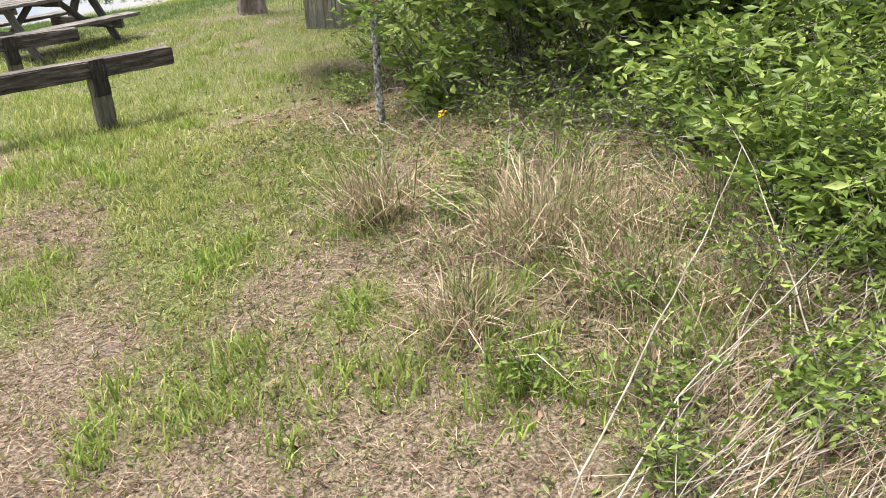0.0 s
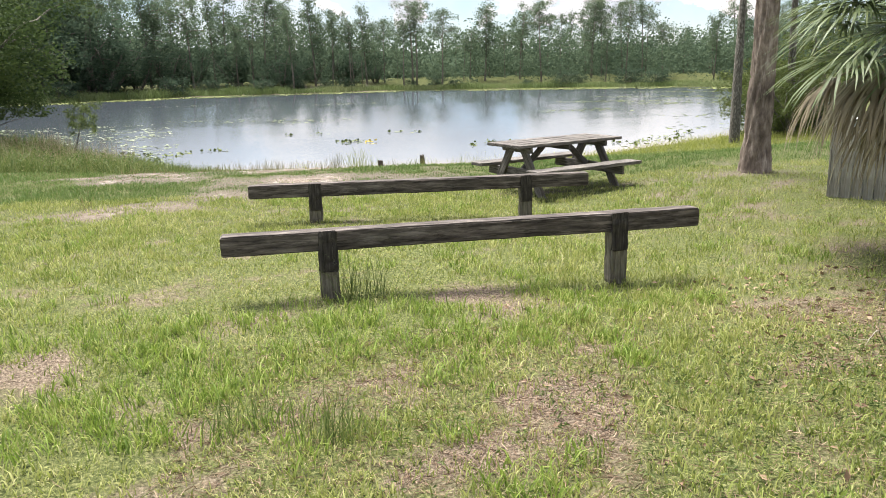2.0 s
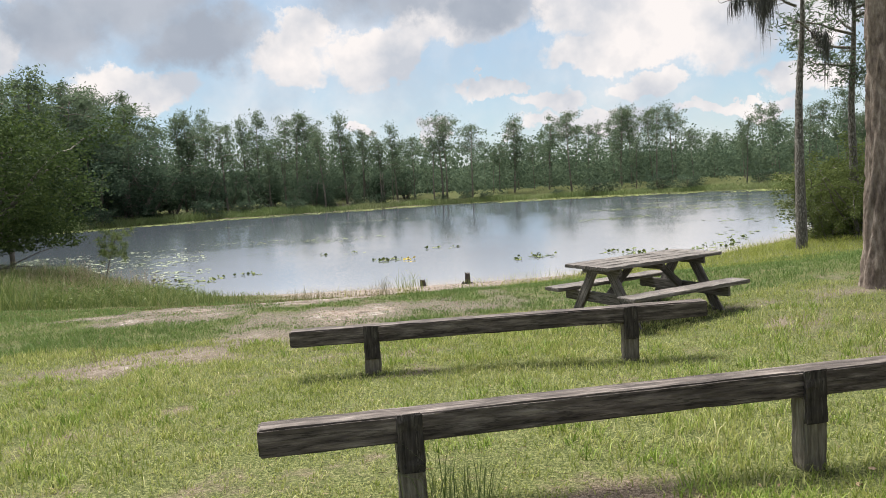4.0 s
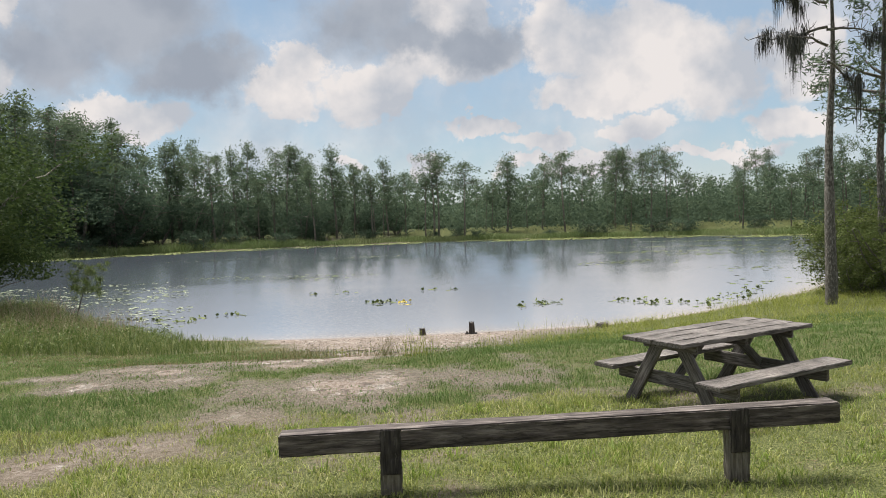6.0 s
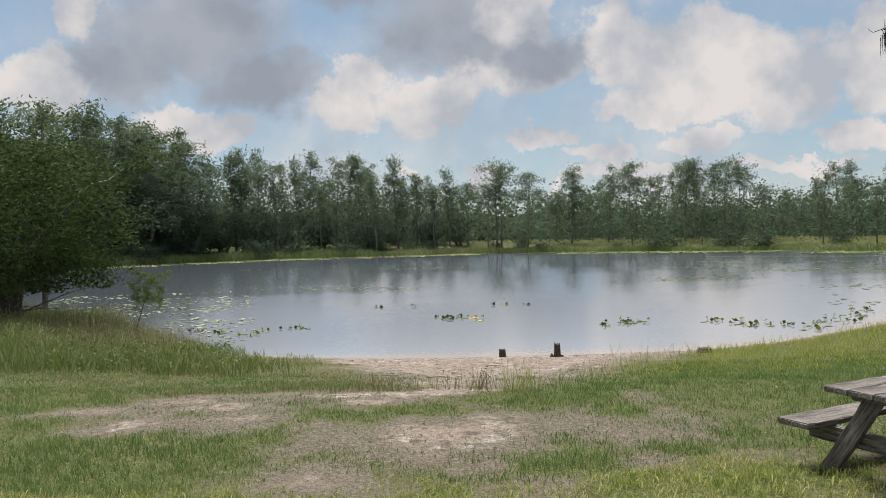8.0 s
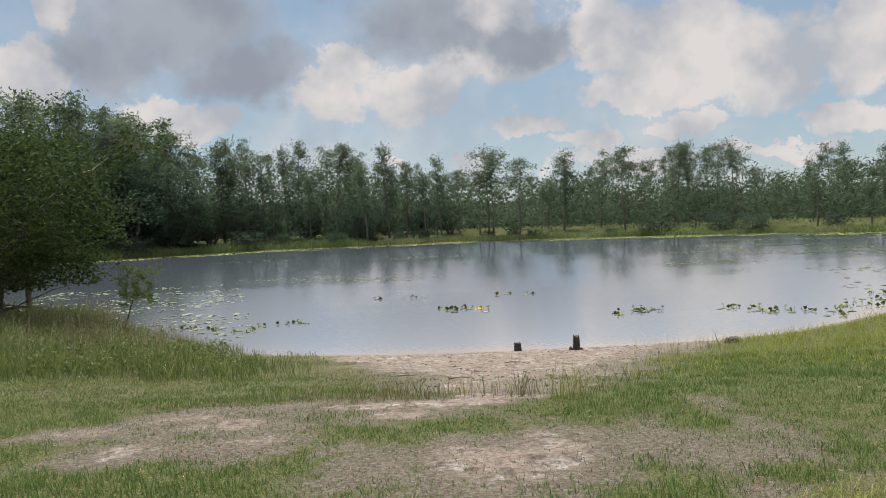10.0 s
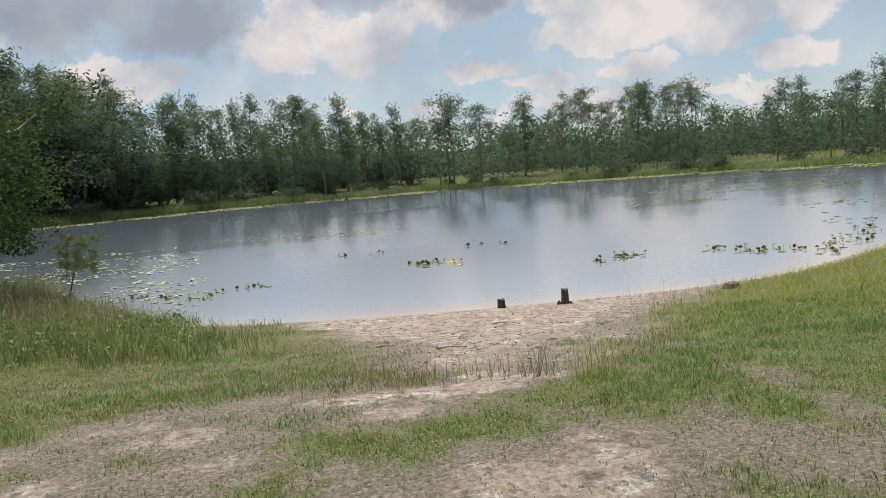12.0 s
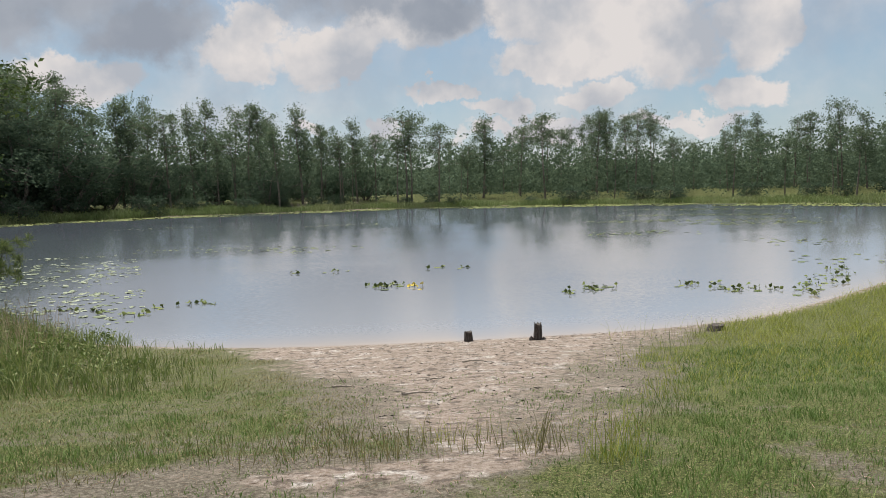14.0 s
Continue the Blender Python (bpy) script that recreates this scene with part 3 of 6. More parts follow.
# bare places: x, y, half width, half depth, sandiness
BARE = [
    (0.25, 12.15, 0.75, 0.55, 0.80), (0.95, 12.25, 0.55, 0.5, 0.75), (0.35, 11.6, 0.55, 0.3, 0.62), (-1.9, 13.9, 0.5, 0.42, 0.72), (-1.62, 13.06, 0.5, 0.35, 0.62), (-2.3, 14.4, 0.5, 0.4, 0.55),
    (-2.6, 12.95, 0.65, 0.4, 0.68), (-3.2, 13.9, 0.5, 0.4, 0.6), (-0.42, 14.55, 0.55, 0.3, 0.78), (-0.1, 13.95, 0.42, 0.35, 0.75), (0.5, 14.45, 0.65, 0.36, 0.85), (-1.4, 15.0, 0.8, 0.35, 0.42),
    (1.25, 14.75, 0.5, 0.3, 0.75), (0.95, 15.35, 0.4, 0.3, 0.7), (2.1, 11.77, 0.4, 0.2, 0.55), (1.83, 12.25, 0.4, 0.2, 0.5), (-1.5, 10.04, 0.5, 0.35, 0.60), (-2.2, 9.7, 0.55, 0.35, 0.62), (-0.7, 11.0, 0.45, 0.3, 0.58), (-1.4, 4.1, 0.2, 0.25, 0.45),
    (1.43, 3.03, 0.15, 0.16, 0.7), (0.29, 1.45, 0.085, 0.08, 0.9), (1.11, 1.14, 0.07, 0.06, 0.9), (0.91, 1.13, 0.06, 0.05, 0.9), (0.65, 1.1, 0.05, 0.05, 0.8), (-0.34, 3.0, 0.10, 0.2, 0.6),
    (1.61, 0.9, 0.05, 0.05, 0.8), (0.93, 2.43, 0.16, 0.12, 0.5), (1.36, 4.95, 0.16, 0.08, 0.35), (1.8, 4.68, 0.18, 0.08, 0.35), (-0.13, 1.43, 0.10, 0.22, 0.5),
]


def cover_at(x, y, d):
    """How green and how sandy the ground is, from 0 to 1 each."""
    x, y = np.asarray(x, float), np.asarray(y, float)
    green = 0.66 + 0.22 * lumps(x, y, 0.45, 1) + 0.26 * lumps(x, y, 2.2, 2)
    # a lush strip from the worn ground up past the bench
    strip = np.hypot(np.maximum(np.abs(y - 3.1) - 2.5, 0), x - 1.55 - 0.48 * (y - 1.35))
    green = np.maximum(green, 0.95 * soft((0.42 + 0.25 * lumps(x, y, 1.6, 33) - strip) / 0.12))
    sand = np.zeros(x.shape)
    for bx, by, w, h, s in BARE:
        q = np.hypot((x - bx) / w, (y - by) / h) + 0.65 * lumps(x, y, 2.1, 8, 5)
        k = soft((1.0 - q) / 0.36)
        green, sand = green * (1 - 0.80 * k), np.maximum(sand, s * k * np.where(y > 13, 1.05, 0.85))
    # the beach: a fan of sand that opens towards the water
    mid = np.interp(y, [16, 18.7, 20.2, 22.7, 24.5], [1.05, 1.55, 2.0, 3.0, 3.3])
    half = np.interp(y, [15.3, 16.4, 18.7, 20.2, 22.7, 24.5], [0.1, 0.4, 1.0, 1.5, 3.1, 4.3])
    fan = soft((half - np.abs(x - mid) + 0.7 * lumps(x, y, 0.9, 4, 5)) / 0.45) * soft((y - 15.6) / 0.3) * (y < 27)
    thin = soft((half + 1.1 - np.abs(x - mid - 0.5) + 1.1 * lumps(x, y, 1.1, 24, 4)) / 0.5) * soft((y - 15.0) / 0.3) * (y < 27)
    green, sand = green * (1 - fan) * (1 - 0.45 * thin), np.maximum(np.maximum(sand, fan), 0.52 * thin)
    # worn ground near the thicket and where feet pass
    worn = 0.75 * soft((x - 1.7 + 0.25 * lumps(x, y, 0.9, 6)) / 0.25) * soft((1.6 - y) / 0.4) * soft((6.5 - x) / 0.6) * soft((y + 3.0) / 0.5)
    worn = np.maximum(worn, 0.9 * soft((x - 3.3 - 0.12 * (y - 3) + 0.4 * lumps(x, y, 1.0, 7)) / 0.3) * soft((5.2 - y) / 0.6) * soft((7.0 - x) / 0.6) * soft((y + 3.0) / 0.5))
    worn = np.maximum(worn, 0.45 * soft((1.3 + 0.5 * lumps(x, y, 1.3, 9) - np.hypot(x - 0.9, (y - 0.9) * 1.1)) / 0.3))
    worn = np.maximum(worn, 0.7 * soft((1.35 + 0.5 * lumps(x, y, 1.1, 19) - np.hypot(x - 1.5, (y + 0.25) * 0.8)) / 0.25))
    green = green * (1 - 0.58 * worn)
    # olive, thin growth on the bank left of the beach
    bank = soft((y - 15.2) / 0.6) * soft((0.6 - x) / 0.5)
    green = np.maximum(green * (1 - 0.1 * bank), 0.55 * bank)
    lush = soft((x - 2.6 - 0.16 * (y - 12) + 0.5 * lumps(x, y, 0.7, 15)) / 0.4) * soft((y - 10.5) / 0.8) * (1 - np.maximum(fan, 0.75 * thin))
    green = np.maximum(green, 0.66 * lush)
    edge = soft((0.5 - d) / 0.2)
    return np.clip(green, 0, 1), np.clip(np.maximum(sand, 0.6 * edge), 0, 1)


def spread_line(fine_from, fine_to, step, far_low, far_high, growth=1.16):
    mid = list(np.arange(fine_from, fine_to + 1e-6, step))
    for sign, end, start in ((1, far_high, fine_to), (-1, far_low, fine_from)):
        g, p, more = step, start, []
        while (p - end) * sign < 0:
            g *= growth
            p += sign * min(g, 40)
            more.append(p)
        mid = mid + more if sign > 0 else more[::-1] + mid
    return np.array(mid)


def build_ground():
    xs = np.unique(np.r_[spread_line(-8, 13, 0.19, -1500, 1500, 1.10)])
    ys = np.unique(np.r_[spread_line(-3, 26, 0.19, -600, 2500, 1.08)])
    x, y = np.meshgrid(xs, ys)
    d = from_shore(x, y)
    z = ground_z(x, y, d)
    nx, ny = len(xs), len(ys)
    i, j = np.meshgrid(np.arange(nx - 1), np.arange(ny - 1))
    k = (j * nx + i).ravel()
    g = Geo().add(np.stack([x, y, z], -1), np.stack([k, k + 1, k + nx + 1, k + nx], -1))
    me = g.mesh("ground", M_GROUND, smooth=True)
    green, sand = cover_at(x, y, d)
    layer = me.color_attributes.new("cover", "FLOAT_COLOR", "POINT")
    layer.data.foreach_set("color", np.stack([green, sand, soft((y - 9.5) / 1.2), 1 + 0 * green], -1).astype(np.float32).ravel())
    tagged(new("ground", me), "patchy lawn of green and dry grass over sand sloping to a lake", "ground", kind="structure")


build_ground()

water_geo = Geo()
wx, wy = np.meshgrid(spread_line(-9, 24, 0.35, -85, 80, 1.25), spread_line(23, 33, 0.3, 22, 125, 1.2))
wn = wx.shape[1]
wk = (np.arange(wx.shape[0] - 1)[:, None] * wn + np.arange(wn - 1)[None]).ravel()
water_geo.add(np.stack([wx, wy, np.full(wx.shape, WATER_Z)], -1), np.stack([wk, wk + 1, wk + wn + 1, wk + wn], -1))
water_mesh = water_geo.mesh("water", M_WATER)
# sandy bottom tints the beach edge; farther out the mask lifts the water like reflected sky
out_ = np.maximum(-from_shore(wx, wy), 0)
wade = soft((52 - wy) / 6) * soft((wx + 4.5 + 0.1 * (wy - 28)) / 1.5)
depth = water_mesh.attributes.new("shallow", "FLOAT", "POINT")
depth.data.foreach_set("value", (wade * (0.45 * np.exp(-out_ / 0.7) + 0.55 * np.exp(-out_ / 13.0))).astype(np.float32).ravel())
tagged(new("water", water_mesh), "still grey-blue lake water reflecting trees and clouds", "lake", kind="structure")


def gz(x, y):
    return float(ground_z(np.array([x]), np.array([y]))[0])


# ---- rail benches ----
def rail_bench(x0, y0, x1, y1, top, posts, label):
    """A long squared timber let into two stout posts."""
    length, turn = math.hypot(x1 - x0, y1 - y0), math.degrees(math.atan2(y1 - y0, x1 - x0))
    low = gz((x0 + x1) / 2, (y0 + y1) / 2)
    bench = empty("timber_bench", pose(x0, y0, low, 0, 0, turn), label, "bench", "timber benches on the lawn")
    part("beam", board(length, 0.165, 0.150, wear=0.0014, cuts=24, bevel=0.010), M_TIMBER, bench, "long squared weathered beam", pose(0, 0.085, top - low))
    for a in posts:
        wx_, wy_ = x0 + (a + 0.09) * math.cos(radians(turn)), y0 + (a + 0.09) * math.sin(radians(turn))
        foot = gz(wx_, wy_) - 0.12
        tall = top - foot
        # the post stands up under the beam, and a tongue of it laps the beam's face
        stand = pose(a, 0.058, foot - low, 0, -90, 0)
        post = part("post", board(tall - 0.152, 0.125, 0.145, cuts=8, wear=0.003), M_POST, bench, "stout squared timber post", stand)
        lap = pose(a + 0.003, -0.013, top - low - 0.31 + 0.004, 0, -90, 0)
        part("tongue", board(0.31, 0.022, 0.138, cuts=6, wear=0.003, bevel=0.006), M_TONGUE, post, "dark lapped timber face", stand.inverted() @ lap)
    return bench


rail_bench(-0.334, 5.17, 3.486, 5.10, 0.655, (0.71, 3.045), "long weathered timber rail bench on two posts in grass")
rail_bench(-0.225, 8.42, 3.72, 8.02, 0.576, (0.675, 3.135), "long low weathered timber bench nearer the table")


# ---- picnic table ----
def picnic_table(x, y, turn):
    low = gz(x, y) + 0.0
    table = empty("picnic_table", pose(x, y, low, 0.2, -0.4, turn), "grey weathered wooden picnic table with attached bench seats on grass", "picnic table")
    top = 0.726
    for k in range(4):
        part("tabletop_plank", board(1.885 + rng.uniform(-0.02, 0.02), 0.193, 0.042, cuts=14, wear=0.002, bevel=0.006), M_TABLE, table, "", pose(-0.943, -0.303 + 0.202 * k, top))
    for s in (-1, 1):
        part("seat_plank", board(1.90, 0.29, 0.045, cuts=14, wear=0.002, bevel=0.006), M_TABLE, table, "thick seat plank", pose(-0.95, s * 0.685, 0.403))
    for u in (-0.69, 0.69):
        inward = 0.022 if u < 0 else -0.022
        # cleat under the top, seat bearer, two crossing legs
        part("cleat", board(0.70, 0.04, 0.085, cuts=4, wear=0.002), M_TABLE, table, "", pose(u, -0.35, top - 0.043, 0, 0, 90))
        part("seat_bearer", board(1.54, 0.042, 0.135, cuts=8, wear=0.002), M_TABLE, table, "", pose(u + inward * 2, -0.77, 0.357, 0, 0, 90))
        for s in (-1, 1):
            foot, head_ = Vector((u + inward * 0.0, s * 0.60, -0.05)), Vector((u + inward * 0.0, s * 0.13, top - 0.045))
            span = head_ - foot
            tilt = math.degrees(math.atan2(span.z, span.y))
            m = Matrix.Translation(foot) @ Matrix.Rotation(radians(90), 4, "Z") @ Matrix.Rotation(-radians(tilt), 4, "Y") @ pose(0, 0, 0.07)
            part("leg", board(span.length, 0.042, 0.14, cuts=6, wear=0.002), M_TABLE, table, "slanted leg board", m)
        a, b = Vector((u + inward * 3, 0, 0.30)), Vector((u * 0.28, 0, top - 0.05))
        span = b - a
        turn_y = -math.degrees(math.atan2(span.z, span.x))
        part("brace", board(span.length, 0.04, 0.09, cuts=4, wear=0.002), M_TABLE, table, "diagonal brace", pose(*a, 0, turn_y, 0) @ pose(0, 0, 0.045))
    part("cleat", board(0.70, 0.04, 0.085, cuts=4, wear=0.002), M_TABLE, table, "", pose(0.0, -0.35, top - 0.043, 0, 0, 90))
    return table


picnic_table(4.17, 10.41, 18.9)


# ---- far shore: pines, undergrowth, marsh grass and lily pads ----
def conifer(seed, height, crown_from, wide, clumps, name="pine_tree", label="", category="tree", group="", leaf=0.46, mat=M_NEEDLES, stem=0.14, per=9, bark=M_FARBARK, slim=0.42):
    """A tall bare-stemmed pine: tapered trunk, limbs, and needle clumps with gaps between them."""
    r = np.random.default_rng(seed)
    tree = empty(name, pose(0, 0, 0), label, category, group)
    trunk = wander((0, 0, -0.4), (0, 0, 1), height * 0.97, 9, 0.035, r)
    wood = Geo().add(*tube(trunk, np.linspace(stem, 0.025, len(trunk)), 6))
    limbs, centers = Geo(), []
    count = max(9, clumps // 8)
    for k in range(count):
        f = crown_from + (1 - crown_from) * (k + r.uniform(0, 1)) / count
        root = np.array([np.interp(f, np.linspace(0, 1, len(trunk)), trunk[:, c]) for c in range(3)])
        reach = wide * (0.35 + 0.65 * math.sin(math.pi * min(1, (f - crown_from) / (1 - crown_from) * 0.85 + 0.12))) * r.choice((0.35, 0.7, 1.0, 1.45)) * r.uniform(0.8, 1.15)
        a = r.uniform(0, 2 * math.pi)
        way = (math.cos(a), math.sin(a), r.uniform(0.05, 0.6))
        limb = wander(root, way, reach, 4, 0.16, r)
        limbs.add(*tube(limb, np.linspace(stem * 0.32, 0.015, 5), 4))
        for c in range(clumps // count):
            centers.append(limb[r.integers(2, 5)] + r.normal(0, 0.20 + 0.12 * wide, 3) * (1, 1, 0.5))
    centers.append(trunk[-1])
    centers = np.array(centers)
    size_ = np.repeat(r.uniform(0.5, 1.4, len(centers)), per)[:, None]
    spots = np.repeat(centers, per, 0) + np.clip(r.normal(0, 1, (len(centers) * per, 3)), -1.6, 1.6) * (0.30, 0.30, 0.24) * size_
    part("trunk", wood, bark, tree, "", smooth=True)
    part("limb_work", limbs, bark, tree, "", kind="stuff")
    part("crown", Geo().add(*leaves(spots, leaf * r.uniform(0.6, 1.2, len(spots)), r, flat=0.25, slim=slim)), mat, tree, "open tufts of dull green needles", kind="stuff")
    return tree


def leafy_tree(seed, height, wide, count, name, label, category="tree", group="", leaf=0.5, mat=M_OAK, low=0.08, stem=0.16, masses=60):
    """A bushy broadleaf: forked stems and a crown of many leaves in uneven clumps."""
    r = np.random.default_rng(seed)
    tree = empty(name, pose(0, 0, 0), label, category, group)
    wood, centers = Geo(), []
    for k in range(5):
        a = 2 * math.pi * k / 5 + r.uniform(-0.4, 0.4)
        stem_line = wander((0.12 * math.cos(a), 0.12 * math.sin(a), -0.3), (0.35 * math.cos(a), 0.35 * math.sin(a), 1), height * r.uniform(0.6, 0.85), 6, 0.14, r)
        wood.add(*tube(stem_line, np.linspace(stem * r.uniform(0.5, 1), 0.02, 7), 5))
        for _ in range(7):
            q = stem_line[r.integers(1, 7)]
            b = r.uniform(0, 2 * math.pi)
            twig = wander(q, (math.cos(b), math.sin(b), r.uniform(-0.1, 0.5)), wide * r.uniform(0.3, 0.8), 4, 0.2, r)
            wood.add(*tube(twig, np.linspace(stem * 0.2, 0.01, 5), 3))
            centers += [twig[2], twig[3], twig[4], twig[4]]
    dome = r.normal(0, 1, (masses, 3))
    dome = unit(dome) * r.uniform(0.45, 0.9, (masses, 1)) * (wide, wide, height * 0.5) + (0, 0, height * 0.50)
    dome = dome[dome[:, 2] > low * height]
    centers = np.concatenate([np.array(centers), dome])
    each = count // len(centers)
    spots = np.repeat(centers, each, 0) + np.clip(r.normal(0, 1, (len(centers) * each, 3)), -1.7, 1.7) * np.repeat(r.uniform(0.05, 0.13, len(centers)), each)[:, None] * wide
    spots = spots[spots[:, 2] > max(0.02, 0.8 * low) * height]
    part("stem_work", wood, M_TWIG_BARK, tree, "", smooth=True, kind="stuff")
    part("crown", Geo().add(*leaves(spots, leaf * r.uniform(0.55, 1.2, len(spots)), r, flat=0.35, slim=0.5)), mat, tree, "", kind="stuff")
    return tree


def arc_places(count, near, far, seed, lo=0.0, hi=1.0):
    """Places behind the far shore, from its left end to its right end."""
    r = np.random.default_rng(seed)
    line = np.array([(-95, 92), (-66, 100), (-40, 104), (-27, 105), (-17, 110), (-10, 113), (3, 112), (14, 113), (25.5, 109), (38, 101), (48, 91), (54.5, 80), (59, 70), (66, 52)], float)
    f = np.linspace(lo, hi, count, endpoint=False) + r.uniform(0, (hi - lo) / count, count)
    along = np.r_[0, np.cumsum(np.linalg.norm(np.diff(line, axis=0), axis=1))]
    s = f * along[-1]
    p = np.stack([np.interp(s, along, line[:, 0]), np.interp(s, along, line[:, 1])], -1)
    q, o = (np.stack([np.interp(s + k, along, line[:, 0]), np.interp(s + k, along, line[:, 1])], -1) for k in (9, -9))
    t = unit(q - o + 1e-6)
    return p + np.stack([-t[:, 1], t[:, 0]], -1) * r.uniform(near, far, count)[:, None], f, r


def wood_height(f):
    """How tall the wood stands along the far shore."""
    return np.interp(f, [0, 0.2, 0.32, 0.42, 0.5, 0.56, 0.64, 0.72, 0.8, 0.9, 1], [17, 18, 19.5, 18.5, 13.5, 12, 10.8, 10.2, 10.2, 10.6, 10.6])


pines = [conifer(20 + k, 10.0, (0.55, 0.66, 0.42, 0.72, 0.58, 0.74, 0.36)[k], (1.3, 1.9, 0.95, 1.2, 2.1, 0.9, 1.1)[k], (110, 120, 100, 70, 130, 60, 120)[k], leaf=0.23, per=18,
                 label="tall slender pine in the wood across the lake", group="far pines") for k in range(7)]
spots_, f_, r_ = arc_places(195, 3.2, 30.0, 5)
for k, (p, f) in enumerate(zip(spots_, f_)):
    s = wood_height(f) / 10.0 * r_.uniform(0.62, 1.13)
    wide_ = s * r_.uniform(0.75, 1.15)
    m = pose(p[0], p[1], gz(p[0], p[1]), 0, 0, r_.uniform(0, 360)) @ Matrix.Diagonal((wide_, wide_, s, 1))
    if k < 7:
        pines[k].matrix_basis = m
    else:
        t = copy_thing(pines[k % 7], m)
        t.matrix_basis = m

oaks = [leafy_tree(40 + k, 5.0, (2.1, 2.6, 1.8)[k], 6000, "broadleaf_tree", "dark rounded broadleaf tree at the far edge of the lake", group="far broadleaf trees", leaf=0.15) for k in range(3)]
spots_, f_, r_ = arc_places(36, 5.0, 15.0, 6, 0.12, 0.58)
for k, (p, f) in enumerate(zip(spots_, f_)):
    s = wood_height(f) / 10.0 * r_.uniform(0.8, 1.2) * (1.45 if f < 0.42 else 0.85)
    m = pose(p[0], p[1], gz(p[0], p[1]), 0, 0, r_.uniform(0, 360)) @ Matrix.Diagonal((s * 1.1, s * 1.1, s, 1))
    if k < 3:
        oaks[k].matrix_basis = m
    else:
        t = copy_thing(oaks[k % 3], m)
        t.matrix_basis = m


def stuff(name, geo, mat, label, category):
    return tagged(new(name, geo.mesh(name, mat)), label, category, kind="stuff")


# undergrowth between the stems
spots_, f_, r_ = arc_places(6400, 3.4, 28.0, 8)
base_z = ground_z(spots_[:, 0], spots_[:, 1])
tall_ = wood_height(f_) * r_.beta(1.25, 1.05, len(f_)) * np.interp(f_, [0, 0.62, 0.72, 1], [0.76, 0.76, 0.64, 0.64]) * (1 + 0.22 * lumps(f_ * 300, f_ * 0, 0.30, 17))
mound = np.stack([spots_[:, 0], spots_[:, 1], base_z + tall_], -1)
leaf_at = np.repeat(mound, 17, 0) + r_.normal(0, 0.5, (len(mound) * 17, 3))
deep_, g_, q_ = arc_places(4200, 14.0, 55.0, 18, 0.05, 0.94)
deep_z = ground_z(deep_[:, 0], deep_[:, 1]) + wood_height(g_) * q_.beta(1.0, 1.5, len(g_)) * np.where(g_ < 0.66, 0.72, 0.55)
deep_at = np.repeat(np.c_[deep_, deep_z], 12, 0) + q_.normal(0, 0.8, (len(deep_) * 12, 3))
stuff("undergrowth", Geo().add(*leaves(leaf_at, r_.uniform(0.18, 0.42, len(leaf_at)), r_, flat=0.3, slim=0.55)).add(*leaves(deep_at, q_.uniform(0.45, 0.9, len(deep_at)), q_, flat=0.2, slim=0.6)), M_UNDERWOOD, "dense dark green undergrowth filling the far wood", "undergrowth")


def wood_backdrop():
    """An added sheet in growth colour behind the trees, rough and uneven: it stands in for the wood's shaded depth,
    past which nothing can be seen.
    """
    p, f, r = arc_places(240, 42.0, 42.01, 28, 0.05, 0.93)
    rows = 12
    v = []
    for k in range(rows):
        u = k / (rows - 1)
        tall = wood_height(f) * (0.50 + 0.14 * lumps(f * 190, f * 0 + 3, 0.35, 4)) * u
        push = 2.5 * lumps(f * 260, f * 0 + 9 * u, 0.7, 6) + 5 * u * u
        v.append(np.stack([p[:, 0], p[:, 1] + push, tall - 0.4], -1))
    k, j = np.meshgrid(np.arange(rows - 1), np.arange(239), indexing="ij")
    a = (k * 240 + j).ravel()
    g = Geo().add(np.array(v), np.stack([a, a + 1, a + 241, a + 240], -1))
    tagged(new("backdrop", g.mesh("backdrop", M_UNDERWOOD)), "dark green sheet standing in for the wood's shaded depth behind the far trees", "wood", kind="structure")


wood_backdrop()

spots_, f_, r_ = arc_places(34000, 0.2, 3.6, 9)
rise_ = 1 + 0.45 * lumps(spots_[:, 0], spots_[:, 1], 0.22, 23)
h_ = np.interp(f_, [0, 0.3, 0.45, 0.6, 1], [1.5, 1.4, 1.1, 0.7, 0.7]) * rise_ * r_.uniform(0.5, 1.15, len(f_))
b_ = np.stack([spots_[:, 0], spots_[:, 1], np.maximum(ground_z(spots_[:, 0], spots_[:, 1]), WATER_Z) - 0.02], -1)
stuff("marsh_grass", Geo().add(*blades(b_, h_, r_.uniform(0.035, 0.085, len(h_)), h_ * r_.uniform(0.2, 0.9, len(h_)), r_)), M_MARSH, "band of green and tan marsh grass along the far shore", "marsh grass")

# rounded shrubs standing in the marsh grass
marsh_shrub = leafy_tree(66, 2.2, 1.5, 1600, "marsh_shrub", "low rounded green shrub in the marsh grass", group="marsh shrubs", leaf=0.17, mat=M_OAK, stem=0.05, low=0.0)
spots_, f_, r_ = arc_places(30, 1.5, 5.5, 29, 0.15, 0.95)
for k, (p, f) in enumerate(zip(spots_, f_)):
    s = r_.uniform(0.5, 1.25) * (1.2 if f < 0.5 else 0.9)
    m = pose(p[0], p[1], gz(p[0], p[1]), 0, 0, r_.uniform(0, 360)) @ Matrix.Diagonal((s * 1.2, s * 1.2, s, 1))
    if k:
        copy_thing(marsh_shrub, m)
    else:
        marsh_shrub.matrix_basis = m


